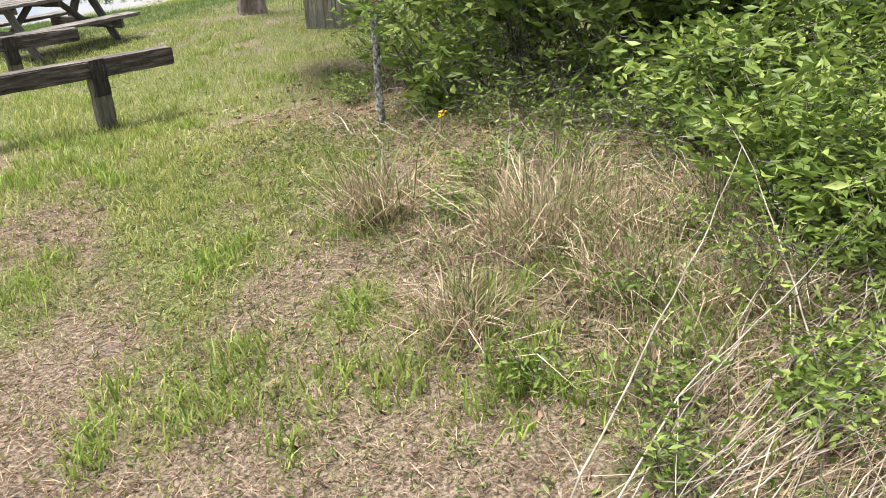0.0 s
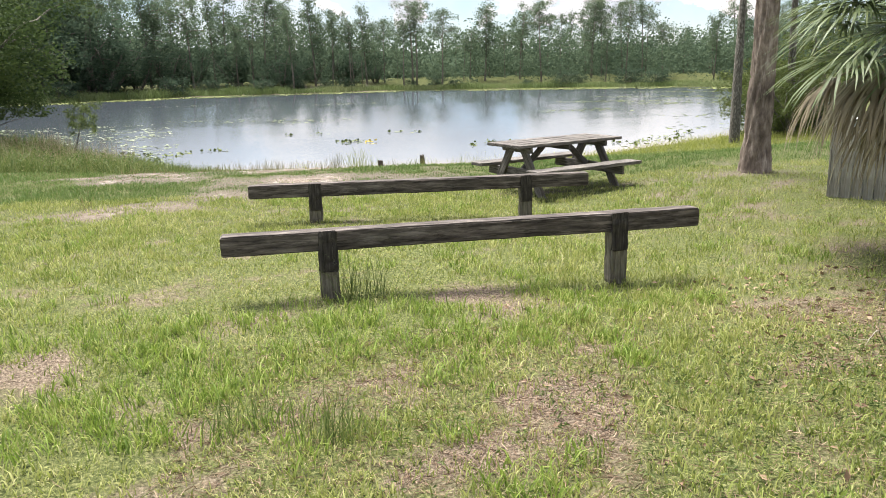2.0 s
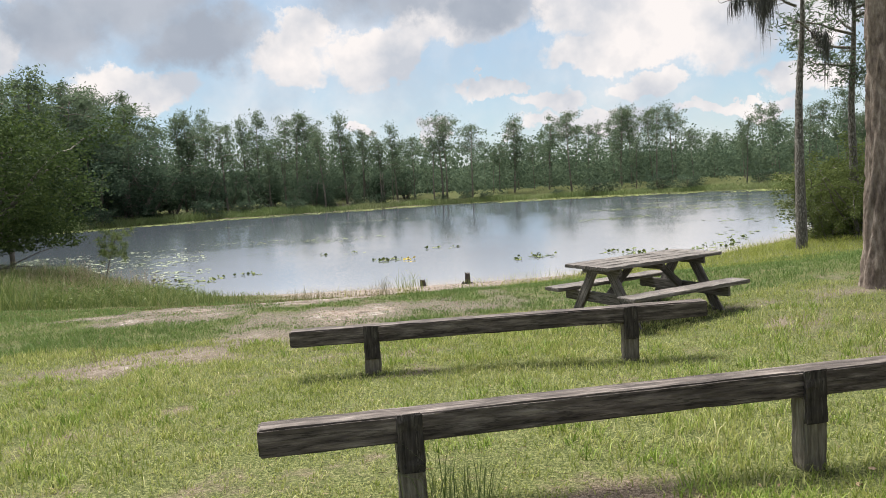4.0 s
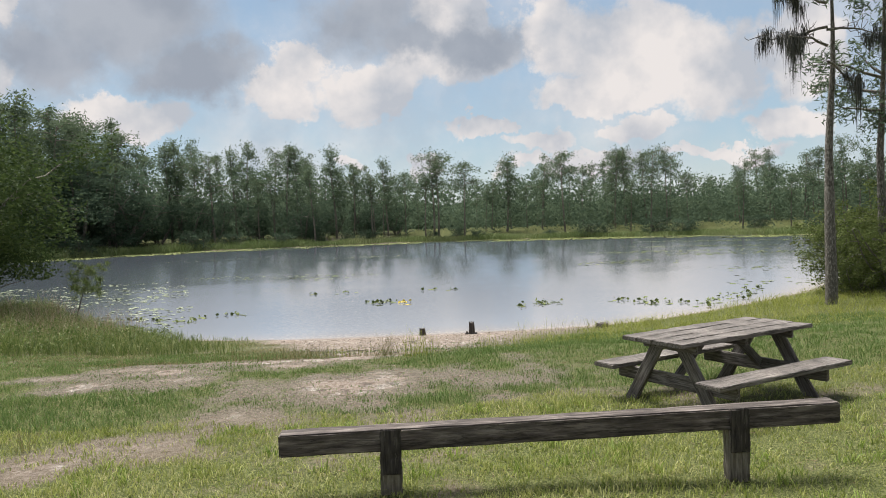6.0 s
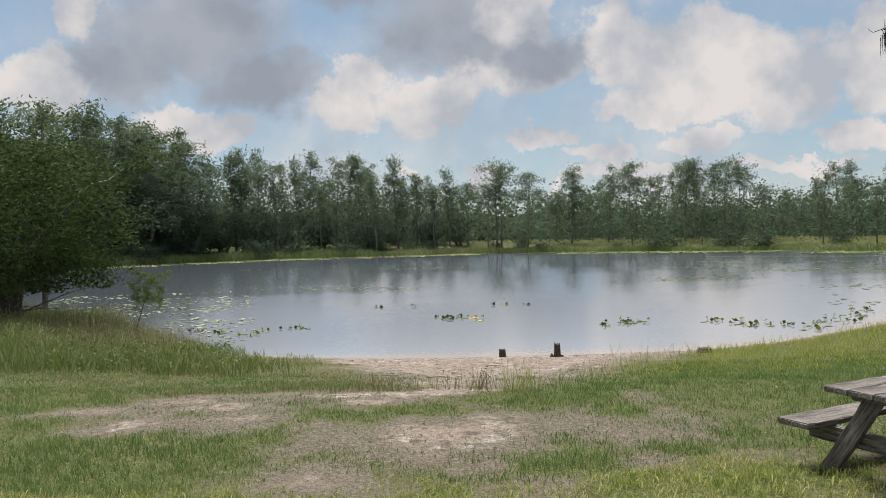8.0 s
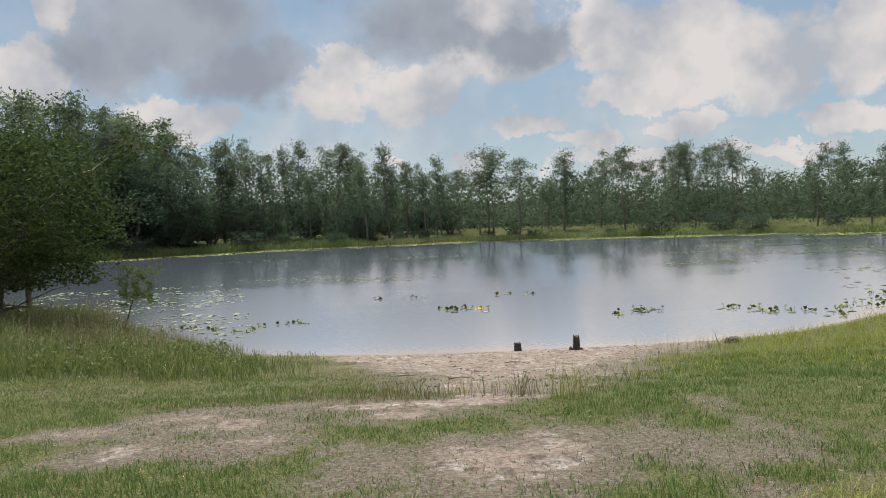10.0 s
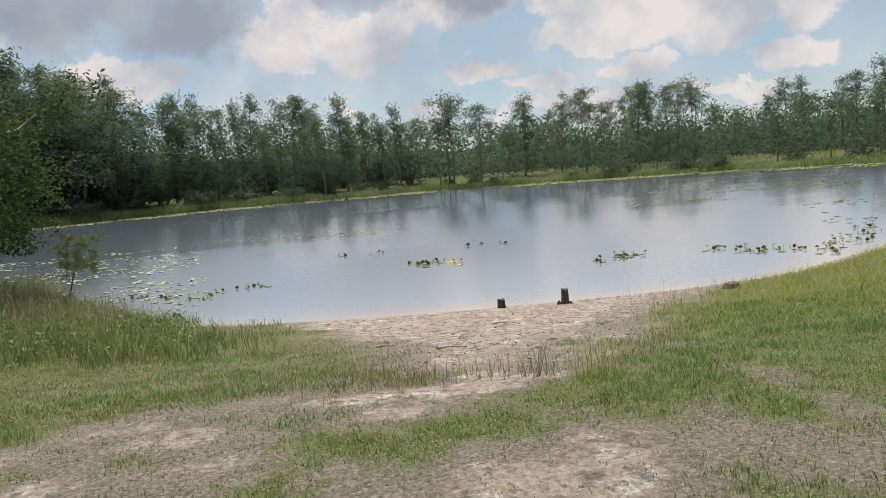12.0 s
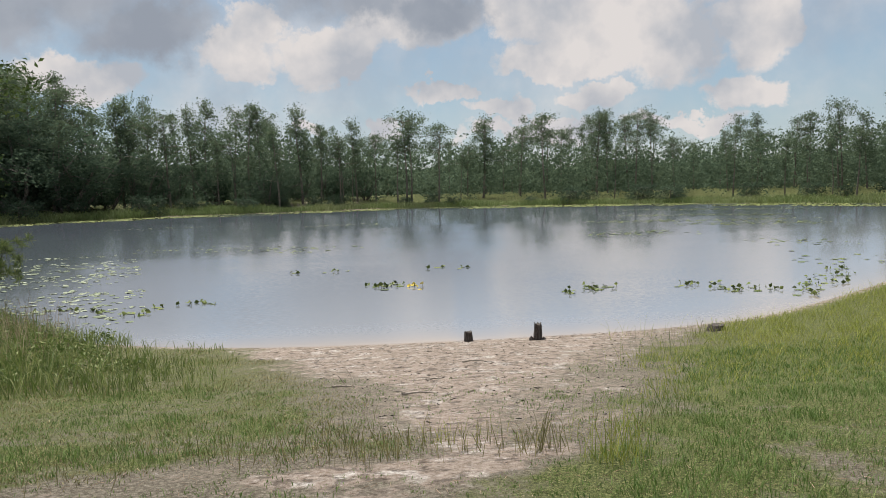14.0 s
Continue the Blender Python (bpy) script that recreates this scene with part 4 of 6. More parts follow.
def pads(centers, size, r=rng, lift=0.012, tilt=0.05):
    """Round floating leaves with a notch."""
    n, sides = len(centers), 8
    a = np.linspace(0.25, 2 * math.pi - 0.25, sides)[None] + r.uniform(0, 6.28, n)[:, None]
    rim = np.stack([np.cos(a), np.sin(a), r.normal(0, tilt, (n, sides))], -1) * np.broadcast_to(size, (n,))[:, None, None]
    v = np.concatenate([centers[:, None], centers[:, None] + rim], 1) + (0, 0, lift)
    k = (sides + 1) * np.arange(n)[:, None]
    return v.reshape(-1, 3), np.concatenate([k + (0, j, j + 1) for j in range(1, sides)])


spots_, f_, r_ = arc_places(9000, -6.5, 0.6, 10, 0.1, 0.98)
keep = lumps(spots_[:, 0], spots_[:, 1], 0.25, 3) > -0.5 + 0.10 * np.maximum(0, -from_shore(spots_[:, 0], spots_[:, 1]) - 2.5) + np.interp(f_, [0.4, 0.6], [0, 0.35])
c_ = np.c_[spots_[keep], np.full(keep.sum(), WATER_Z)]
far_pads = Geo().add(*pads(c_, r_.uniform(0.14, 0.3, len(c_)), r_, 0.02, 0.10))
# thin rafts out on the water
rafts = Geo()
for ax, ay, bx, by, n in ((-11, 81, -4, 80, 90), (-6, 54, -1, 52.5, 60), (-1, 51.5, 3.4, 49.5, 90), (4.5, 74, 8.5, 73.5, 90), (18, 50.5, 23, 50, 150), (23, 41.5, 25.5, 39.5, 60),
                          (24, 62, 36, 57, 420), (27, 56, 35, 52, 300), (30, 70, 40, 62, 420), (36, 80, 47, 70, 500), (19, 33.5, 21.5, 32.5, 40)):
    n = int(n * 0.6)
    f = r_.uniform(0, 1, n)
    c_ = np.stack([ax + (bx - ax) * f + r_.normal(0, 0.9, n), ay + (by - ay) * f + r_.normal(0, 1.0, n), np.full(n, WATER_Z)], -1)
    rafts.add(*pads(c_, r_.uniform(0.06, 0.15, n), r_, 0.015, 0.06))
stuff("pad_rafts", rafts, M_PAD_DARK, "thin rafts of lily leaves out on open water", "lily pads")
stuff("lily_pads", far_pads, M_PAD, "belt of yellow-green lily pads floating along the far shore", "lily pads")
n_ = 1600
c_ = np.stack([r_.uniform(-16, -3.6, n_), r_.uniform(29.5, 52, n_), np.full(n_, WATER_Z)], -1)
keep = (from_shore(c_[:, 0], c_[:, 1]) < -0.3) & (lumps(c_[:, 0], c_[:, 1], 0.35, 12) > -0.05 + 0.03 * (c_[:, 0] + 4)) & (c_[:, 0] < -3.0 - 0.15 * (c_[:, 1] - 29))
c_ = c_[keep]
stuff("floating_pads", Geo().add(*pads(c_, r_.uniform(0.05, 0.14, len(c_)), r_, 0.012, 0.08)), M_PAD_PALE, "pale lily pads scattered off the grassy bank", "lily pads")


def lily_clump(x, y, n, wide, mat, label, raised=0.03, seed=0):
    """Upright leaf blades of a water lily standing clear of the surface."""
    r = np.random.default_rng(seed + int(abs(x * 31 + y * 17)))
    plant = empty("lily_clump", pose(x, y, WATER_Z), label, "water lily", "lily clumps on the lake")
    c = np.stack([r.normal(0, wide, n), r.normal(0, 0.22, n), np.abs(r.normal(raised * 0.6, 0.03, n)) + 0.02], -1)
    stems, leaf_geo = Geo(), Geo()
    for p in c:
        stems.add(*tube(np.array([(p[0], p[1], -0.1), (p[0] + 0.02, p[1], p[2])]), np.array([0.008, 0.005]), 3))
    leaf_geo.add(*leaves(c + (0, 0, 0.02), r.uniform(0.10, 0.18, n), r, flat=0.7, slim=0.85, fold=0.15))
    m = max(2, n // 3)
    flat_c = np.stack([r.normal(0, wide * 1.2, m), r.normal(0, 0.3, m), np.zeros(m)], -1)
    leaf_geo.add(*pads(flat_c, r.uniform(0.07, 0.13, m), r, 0.014, 0.06))
    part("stem_work", stems, M_REED, plant, kind="stuff")
    part("foliage", leaf_geo, mat, plant, kind="stuff")


lily_clump(3.3, 33.5, 26, 0.30, M_PAD_DARK, "long clump of green lily leaves standing on the lake", seed=1)
lily_clump(4.15, 32.8, 7, 0.10, M_PAD_YELLOW, "small yellow lily clump on open water", seed=2)
for k, (x_, y_, n_, w_) in enumerate(((7.8, 29.85, 9, 0.09), (8.7, 30.05, 16, 0.16), (9.25, 30.1, 5, 0.12), (11.5, 29.8, 9, 0.22), (12.0, 28.3, 16, 0.16), (12.8, 28.2, 9, 0.2), (12.3, 29.6, 5, 0.2),
                                      (13.9, 27.4, 9, 0.3), (14.6, 28.2, 8, 0.3), (15.4, 28.6, 9, 0.4), (16.4, 29.6, 10, 0.5), (13.2, 26.6, 5, 0.25), (17.6, 31.0, 8, 0.4),
                                      (-2.2, 32.1, 8, 0.22), (-3.7, 30.9, 9, 0.16), (-4.6, 31.4, 7, 0.12), (-3.3, 31.9, 4, 0.2), (-5.6, 32.2, 8, 0.4), (0.9, 38.6, 3, 0.12), (2.2, 38.2, 4, 0.2), (6.0, 37.6, 4, 0.25), (6.9, 37.4, 4, 0.2))):
    lily_clump(x_, y_, n_, w_, M_PAD_DARK, "dark lily leaves standing out of the shallow water", seed=10 + k)


# ---- stumps at the water's edge ----
def stump(x, y, height, wide, splinters, label):
    r = np.random.default_rng(int(x * 100))
    thing = empty("stump", pose(x, y, gz(x, y)), label, "stump", "broken posts at the waterline")
    g, sides, rows = Geo(), 14, 7
    a = np.linspace(0, 2 * math.pi, sides, endpoint=False)
    lean = r.normal(0, 0.04, 2)
    v = []
    crag = height * (1 + 0.05 * np.sin(a * 2 + 1) + r.normal(0, 0.06, sides))
    for k in range(rows):
        f = k / (rows - 1)
        rad = wide * (1.25 - 0.45 * f) * (1 + 0.10 * np.sin(3 * a + 4 * f) + r.normal(0, 0.03, sides))
        v.append(np.stack([rad * np.cos(a) + lean[0] * f, rad * np.sin(a) + lean[1] * f, -0.12 + (crag + 0.12) * f], -1))
    k, j = np.meshgrid(np.arange(rows - 1), np.arange(sides), indexing="ij")
    n = (j + 1) % sides
    quads = np.stack([k * sides + j, k * sides + n, (k + 1) * sides + n, (k + 1) * sides + j], -1).reshape(-1, 4)
    g.add(np.concatenate(v), quads)
    top = v[-1]
    g.add(np.concatenate([top, top.mean(0, keepdims=True) - (0, 0, 0.07)]), [(q, (q + 1) % sides, sides) for q in range(sides)])
    part("trunk_base", g, M_STUMP, thing, "", smooth=True)
    for dx, h in splinters:
        part("splinter", Geo().add(*tube(wander((dx, -0.02, -0.08), (0.05, 0, 1), h + 0.08, 4, 0.08, r), np.array([0.065, 0.06, 0.055, 0.045, 0.012]), 8)), M_STUMP, thing, "broken side root", smooth=True)


stump(3.36, 24.3, 0.20, 0.09, (), "short dark broken stump at the waterline on sand")
stump(4.62, 23.75, 0.33, 0.08, ((-0.14, 0.09), (0.11, 0.05)), "taller split grey stump at the waterline on sand")
stump(8.0, 22.95, 0.12, 0.18, (), "low weathered stump end in the grass by the water")


# ---- left bank: leafy tree, young pine, tall grass ----
left_tree = leafy_tree(61, 7.6, 4.5, 30000, "bank_tree", "large dark leafy tree overhanging the lake bank", leaf=0.17, mat=M_BUSH, stem=0.22, low=0.20, masses=130)
left_tree.matrix_basis = pose(-11.4, 31.6, gz(-11.4, 31.6), 0, 0, 30)
copy_thing(left_tree, pose(-18.5, 30.0, gz(-18.5, 30.0), 0, 0, 140))
copy_thing(left_tree, pose(-17.0, 40.0, gz(-17.0, 40.0), 0, 0, 250))
low_bush = leafy_tree(62, 3.0, 2.0, 8000, "bank_bush", "dense leafy bush at the foot of the bank tree", leaf=0.17, mat=M_BUSH, stem=0.08, low=0.0)
low_bush.matrix_basis = pose(-13.4, 32.4, gz(-13.4, 32.4))
copy_thing(low_bush, pose(-13.2, 28.6, gz(-13.2, 28.6), 0, 0, 100))
bank_pine = conifer(91, 9.6, 0.5, 1.7, 120, name="bank_pine", label="pine with an open crown behind the bank tree", leaf=0.22, stem=0.13, per=18)
bank_pine.matrix_basis = pose(-13.6, 41.0, gz(-13.6, 41.0))
copy_thing(bank_pine, pose(-15.4, 42.2, gz(-15.4, 42.2), 0, 0, 130) @ Matrix.Diagonal((1, 1, 1.05, 1)))


def sapling():
    r = np.random.default_rng(5)
    tree = empty("pine_sapling", pose(-7.35, 31.2, gz(-7.35, 31.2)), "slim young pine with a tuft of bright needles on the bank", "tree")
    stem = wander((0, 0, -0.1), (0.33, 0, 1), 2.1, 6, 0.03, r)
    part("trunk", Geo().add(*tube(stem, np.linspace(0.028, 0.015, 7), 6)), M_TWIG_BARK, tree, smooth=True)
    c = []
    for k in range(44):
        a = r.uniform(0, 6.28)
        c.append(stem[-1] + (0.70 * math.cos(a) * r.uniform(0.2, 1), 0.70 * math.sin(a) * r.uniform(0.2, 1), r.uniform(-0.95, 0.2)))
    c = np.repeat(np.array(c), 30, 0)
    way = unit(r.normal(0, 1, c.shape) + (0, 0, 0.5))
    part("needle_tuft", Geo().add(*leaves(c + way * 0.10, 0.26, r, flat=0.0, slim=0.07, fold=0.02, way=way)), M_TALL, tree, "long bright green needles", kind="stuff")


sapling()


def meadow(name, count, box_, height, width, mat, label, category, seed, keep=None, lean=(0.1, 0.5), clump=6, spread=0.05):
    """Grass in small clumps over a stretch of ground."""
    r = np.random.default_rng(seed)
    n = count // clump
    x, y = r.uniform(box_[0], box_[1], n), r.uniform(box_[2], box_[3], n)
    d = from_shore(x, y)
    ok = d > -0.4
    if keep is not None:
        ok &= keep(x, y, d, r)
    x, y = np.repeat(x[ok], clump), np.repeat(y[ok], clump)
    x, y = x + r.normal(0, spread, len(x)), y + r.normal(0, spread, len(y))
    h = height(x, y) * np.clip(r.normal(0.85, 0.25, len(x)), 0.3, 1.5)
    base = np.stack([x, y, ground_z(x, y) - 0.01], -1)
    return stuff(name, Geo().add(*blades(base, h, r.uniform(*width, len(x)), h * r.uniform(*lean, len(x)), r)), mat, label, category)


meadow("tall_grass", 64000, (-13, -1.2, 20, 37), lambda x, y: np.interp(x + 0.25 * (y - 26), [-9, -5, -2.5, -1.2], [0.85, 0.46, 0.20, 0.10]) * (1 + 0.45 * lumps(x, y, 0.8, 13)), (0.006, 0.016), M_TALL,
       "tall green and seeding grass on the lake bank", "tall grass", 71, keep=lambda x, y, d, r: (r.uniform(0, 1, len(x)) < soft((-3.0 - x - 0.25 * (y - 26) + 1.6 * lumps(x, y, 0.5, 2)) / 0.7) * np.interp(d, [0, 4, 9], [1, 0.8, 0.3]) * (0.6 + 0.5 * lumps(x, y, 0.9, 14))), spread=0.12, lean=(0.15, 0.9))
meadow("bank_rushes", 48000, (-7.5, 1.0, 15.0, 26.0), lambda x, y: 0.052 + 0.034 * lumps(x, y, 0.8, 4), (0.004, 0.010), M_REED, "low olive-brown rushes on the bank beside the beach", "rushes", 72,
       keep=lambda x, y, d, r: (lumps(x, y, 1.4, 44, 3) > -0.25 + r.normal(0, 0.2, len(x))) & (cover_at(x, y, d)[1] < 0.35) & (x < 0.9 - 0.015 * (y - 15) ** 1.4 + 0.9 * lumps(x, y, 0.9, 5)), spread=0.10, lean=(0.3, 1.5), clump=5)
meadow("bank_grass", 42000, (2.6, 24, 16.5, 31), lambda x, y: np.interp(y, [17, 20, 24], [0.10, 0.20, 0.31]) * (1 + 0.5 * lumps(x, y, 0.7, 6)), (0.004, 0.010), M_SEDGE, "longer grass on the bank right above the water", "long grass", 73,
       keep=lambda x, y, d, r: (cover_at(x, y, d)[1] < 0.3) & (r.uniform(0, 1, len(x)) < np.interp(x - 0.35 * (y - 20), [3.5, 6.5, 24], [0.12, 1, 0.7])), spread=0.10, lean=(0.3, 1.2))


meadow("seeding_grass", 5200, (-13, -3.5, 23, 36), lambda x, y: 0.95 + 0 * x, (0.004, 0.009), M_STRAW, "tall seeding straw stems on the lake bank", "tall grass", 74,
       keep=lambda x, y, d, r: (x + 0.25 * (y - 26) < -4.2 + 0.8 * lumps(x, y, 0.5, 2)), spread=0.12, clump=4)


def leafy_weeds():
    """Soft leafy weeds and herbs among the tall grass."""
    r = np.random.default_rng(75)
    n = 520
    x, y = r.uniform(-12, -2.6, n), r.uniform(21, 33, n)
    ok = (from_shore(x, y) > 0.2) & (x + 0.25 * (y - 26) < -3.4 + 1.2 * lumps(x, y, 0.5, 2))
    x, y = x[ok], y[ok]
    tall = r.uniform(0.25, 0.85, len(x)) * np.interp(x + 0.25 * (y - 26), [-8, -3.5], [1, 0.55])
    each = 34
    up = r.uniform(0.1, 1, (len(x), each)) ** 0.8
    c = np.stack([np.repeat(x, each), np.repeat(y, each), np.repeat(ground_z(x, y), each) + (up * tall[:, None]).ravel()], -1)
    c[:, :2] += r.normal(0, 0.11, (len(c), 2))
    return stuff("leafy_weeds", Geo().add(*leaves(c, r.uniform(0.05, 0.12, len(c)), r, flat=0.2, slim=0.35)), M_TALL, "soft green leafy weeds among the tall bank grass", "weeds")


leafy_weeds()


def rush_tuft(x, y, n, wide, height, label, mat=M_REED, width=(0.004, 0.007), lean=(0.0, 0.25), category="rushes", group="rush tufts", name="rush_tuft"):
    r = np.random.default_rng(int(abs(x * 73 + y * 191)) + n)
    tuft = empty(name, pose(x, y, gz(x, y)), label, category, group)
    p = np.stack([r.normal(0, wide, n), r.normal(0, wide * 0.7, n)], -1)
    base = np.c_[p, ground_z(p[:, 0] + x, p[:, 1] + y) - gz(x, y) - 0.015]
    h = height * np.clip(r.normal(0.8, 0.25, n), 0.25, 1.3)
    part("tuft", Geo().add(*blades(base, h, r.uniform(*width, n), h * r.uniform(*lean, n), r)), mat, tuft, kind="stuff")
    return tuft


for x_, y_, n_, w_, h_ in ((0.62, 5.12, 60, 0.07, 0.34), (0.78, 5.2, 30, 0.06, 0.28), (0.30, 2.75, 90, 0.07, 0.27), (-0.12, 3.0, 110, 0.11, 0.18), (1.25, 14.7, 45, 0.10, 0.36), (1.62, 14.25, 70, 0.10, 0.38),
                           (0.9, 14.95, 40, 0.14, 0.26), (0.35, 15.2, 60, 0.18, 0.26), (-0.3, 15.5, 110, 0.25, 0.28), (-0.9, 15.6, 90, 0.25, 0.24), (0.05, 15.0, 50, 0.12, 0.26), (0.75, 15.35, 40, 0.12, 0.24), (-1.6, 15.9, 60, 0.25, 0.22), (2.9, 15.9, 30, 0.10, 0.3), (-2.4, 14.9, 40, 0.2, 0.2), (2.4, 15.4, 30, 0.12, 0.26), (3.4, 16.7, 40, 0.10, 0.34), (1.9, 15.1, 25, 0.10, 0.3),
                           (-2.4, 10.3, 14, 0.04, 0.36), (4.9, 19.8, 40, 0.2, 0.4), (5.6, 20.6, 40, 0.2, 0.45), (7.2, 21.8, 30, 0.3, 0.5), (6.4, 22.6, 24, 0.3, 0.55)):
    rush_tuft(x_, y_, int(n_ * 1.2), w_ * (1.7 if y_ > 14.8 else 1.2), h_ * (1.0 if y_ > 14.8 else 1.1), "upright tuft of thin olive rushes", mat=(M_REED, M_SEDGE, M_TALL)[int(x_ * 10) % 3] if y_ > 6 else M_TALL, width=(0.003, 0.007), lean=(0.05, 0.75))

# ---- right of the lake: mossy pine, second pine, shrubs ----
mossy = conifer(81, 15.0, 0.86, 2.2, 110, name="mossy_pine", label="slender dark pine by the water hung with grey moss", leaf=0.34, stem=0.24, per=44, bark=M_TWIG_BARK, slim=0.07)
mossy.matrix_basis = pose(15.05, 23.0, gz(15.05, 23.0), 0, 0, 0) @ Matrix.Diagonal((0.75, 0.75, 0.75, 1))


def hanging_moss(parent):
    r = np.random.default_rng(9)
    wood, hair = Geo(), Geo()
    for z0, a, reach in ((10.5, math.pi * 0.97, 2.7), (9.8, math.pi * 1.02, 2.0), (11.4, math.pi * 0.9, 2.4), (12.0, math.pi * 1.1, 1.8), (9.2, 0.2, 1.6), (10.4, -0.1, 2.0)):
        limb = wander((0, 0, z0), (math.cos(a), 0.5 * math.sin(a), 0.12), reach, 8, 0.16, r, sag=0.04)
        wood.add(*tube(limb, np.linspace(0.06, 0.012, 9), 5))
        for q in limb[2:]:
            for _ in range(3):
                twig = wander(q, r.normal(0, 1, 3), 0.7, 4, 0.5, r)
                wood.add(*tube(twig, np.linspace(0.016, 0.006, 5), 4))
        for q in limb[3:8] if reach > 2.2 else limb[6:]:
            for _ in range(3):
                n = 60
                base = q + r.normal(0, 0.16, 3)
                drop = r.uniform(0.4, 1.7) * (1.3 if r.uniform() < 0.35 else 0.6)
                b = np.repeat(base[None], n, 0) + r.normal(0, 0.09, (n, 3))
                v, f = blades(b, np.full(n, 1.0) * drop * r.beta(1.3, 1.6, n) * 1.2, r.uniform(0.008, 0.024, n), r.uniform(0.0, 0.16, n), r)
                v[:, 2] = 2 * np.repeat(b[:, 2], 5) - v[:, 2]
                hair.add(v, f)
    part("bare_limb_work", wood, M_TWIG_BARK, parent, "bare crooked limbs", kind="stuff")
    part("moss", hair, M_MOSS, parent, "long grey strands of hanging moss", kind="stuff")


hanging_moss(mossy)
behind = conifer(82, 14.0, 0.5, 2.4, 150, name="shore_pine", label="rough pine with drooping needle sprays beside the lake", leaf=0.30, stem=0.22, per=44, bark=M_TWIG_BARK, slim=0.07)
behind.matrix_basis = pose(18.4, 25.0, gz(18.4, 25.0), 0, 0, 0) @ Matrix.Diagonal((0.8, 0.8, 0.8, 1))

shore_shrub = leafy_tree(63, 4.6, 1.9, 7000, "shore_shrub", "tall thin-leaved shrub with bare stems at the lake edge", leaf=0.13, mat=M_SHORE, stem=0.09, low=0.0)
shore_shrub.matrix_basis = pose(18.3, 25.6, gz(18.3, 25.6), 0, 0, 40) @ Matrix.Diagonal((0.8, 0.8, 0.8, 1))
copy_thing(shore_shrub, pose(17.9, 24.0, gz(17.9, 24.0), 0, 0, 150) @ Matrix.Diagonal((0.85, 0.85, 0.85, 1)))
copy_thing(shore_shrub, pose(17.5, 25.0, gz(17.5, 25.0), 0, 0, 260) @ Matrix.Diagonal((0.6, 0.6, 0.5, 1)))
copy_thing(shore_shrub, pose(20.2, 26.0, gz(20.2, 26.0), 0, 0, 20) @ Matrix.Diagonal((1.3, 1.3, 1.2, 1)))
copy_thing(shore_shrub, pose(18.6, 27.0, gz(18.6, 27.0), 0, 0, 200) @ Matrix.Diagonal((1.1, 1.1, 0.9, 1)))


# ---- big pine, palm and board enclosure beside the lawn ----
def big_pine(x, y):
    r = np.random.default_rng(12)
    tree = empty("large_pine", pose(x, y, gz(x, y)), "large pine trunk with flaky grey-brown bark on the lawn", "tree")
    h = np.r_[np.linspace(-0.2, 4.5, 150), np.linspace(4.6, 13, 40)]
    line = np.stack([0.02 * h + 0.03 * np.sin(h * 0.7), 0.01 * h, h], -1)
    sides = 40
    v, q = tube(line, np.interp(h, [-0.2, 0.05, 0.5, 2, 13], [0.29, 0.235, 0.185, 0.16, 0.10]), sides)
    out = unit(np.c_[v[:, :2] - np.repeat(line[:, :2], sides, 0), np.zeros(len(v))])
    turn_ = np.arctan2(out[:, 1], out[:, 0])
    plates = np.clip(lumps(np.cos(turn_) * 3.2 + np.sin(turn_) * 1.7, v[:, 2] * 1.5 + np.sin(turn_) * 2.4, 1.6, 51), -0.35, 0.35)
    v = v + out * (0.06 * plates + r.normal(0, 0.003, len(v)))[:, None]
    part("trunk", Geo().add(v, q), M_BARK, tree, "flaky grey-brown bark", smooth=True)
    limbs, c = Geo(), []
    for _ in range(26):
        z, a = r.uniform(8.2, 13), r.uniform(0, 6.28)
        limb = wander((0.02 * z, 0.01 * z, z), (math.cos(a), math.sin(a), 0.3), r.uniform(1.2, 3.0), 5, 0.15, r)
        limbs.add(*tube(limb, np.linspace(0.06, 0.015, 6), 5))
        c += [limb[3], limb[4], limb[5]]
    c = np.repeat(np.array(c), 60, 0)
    part("limb_work", limbs, M_TWIG_BARK, tree, kind="stuff")
    part("crown", Geo().add(*leaves(c + r.normal(0, 0.3, c.shape), 0.35, r, flat=0, slim=0.08)), M_NEEDLES, tree, kind="stuff")


big_pine(7.38, 10.25)


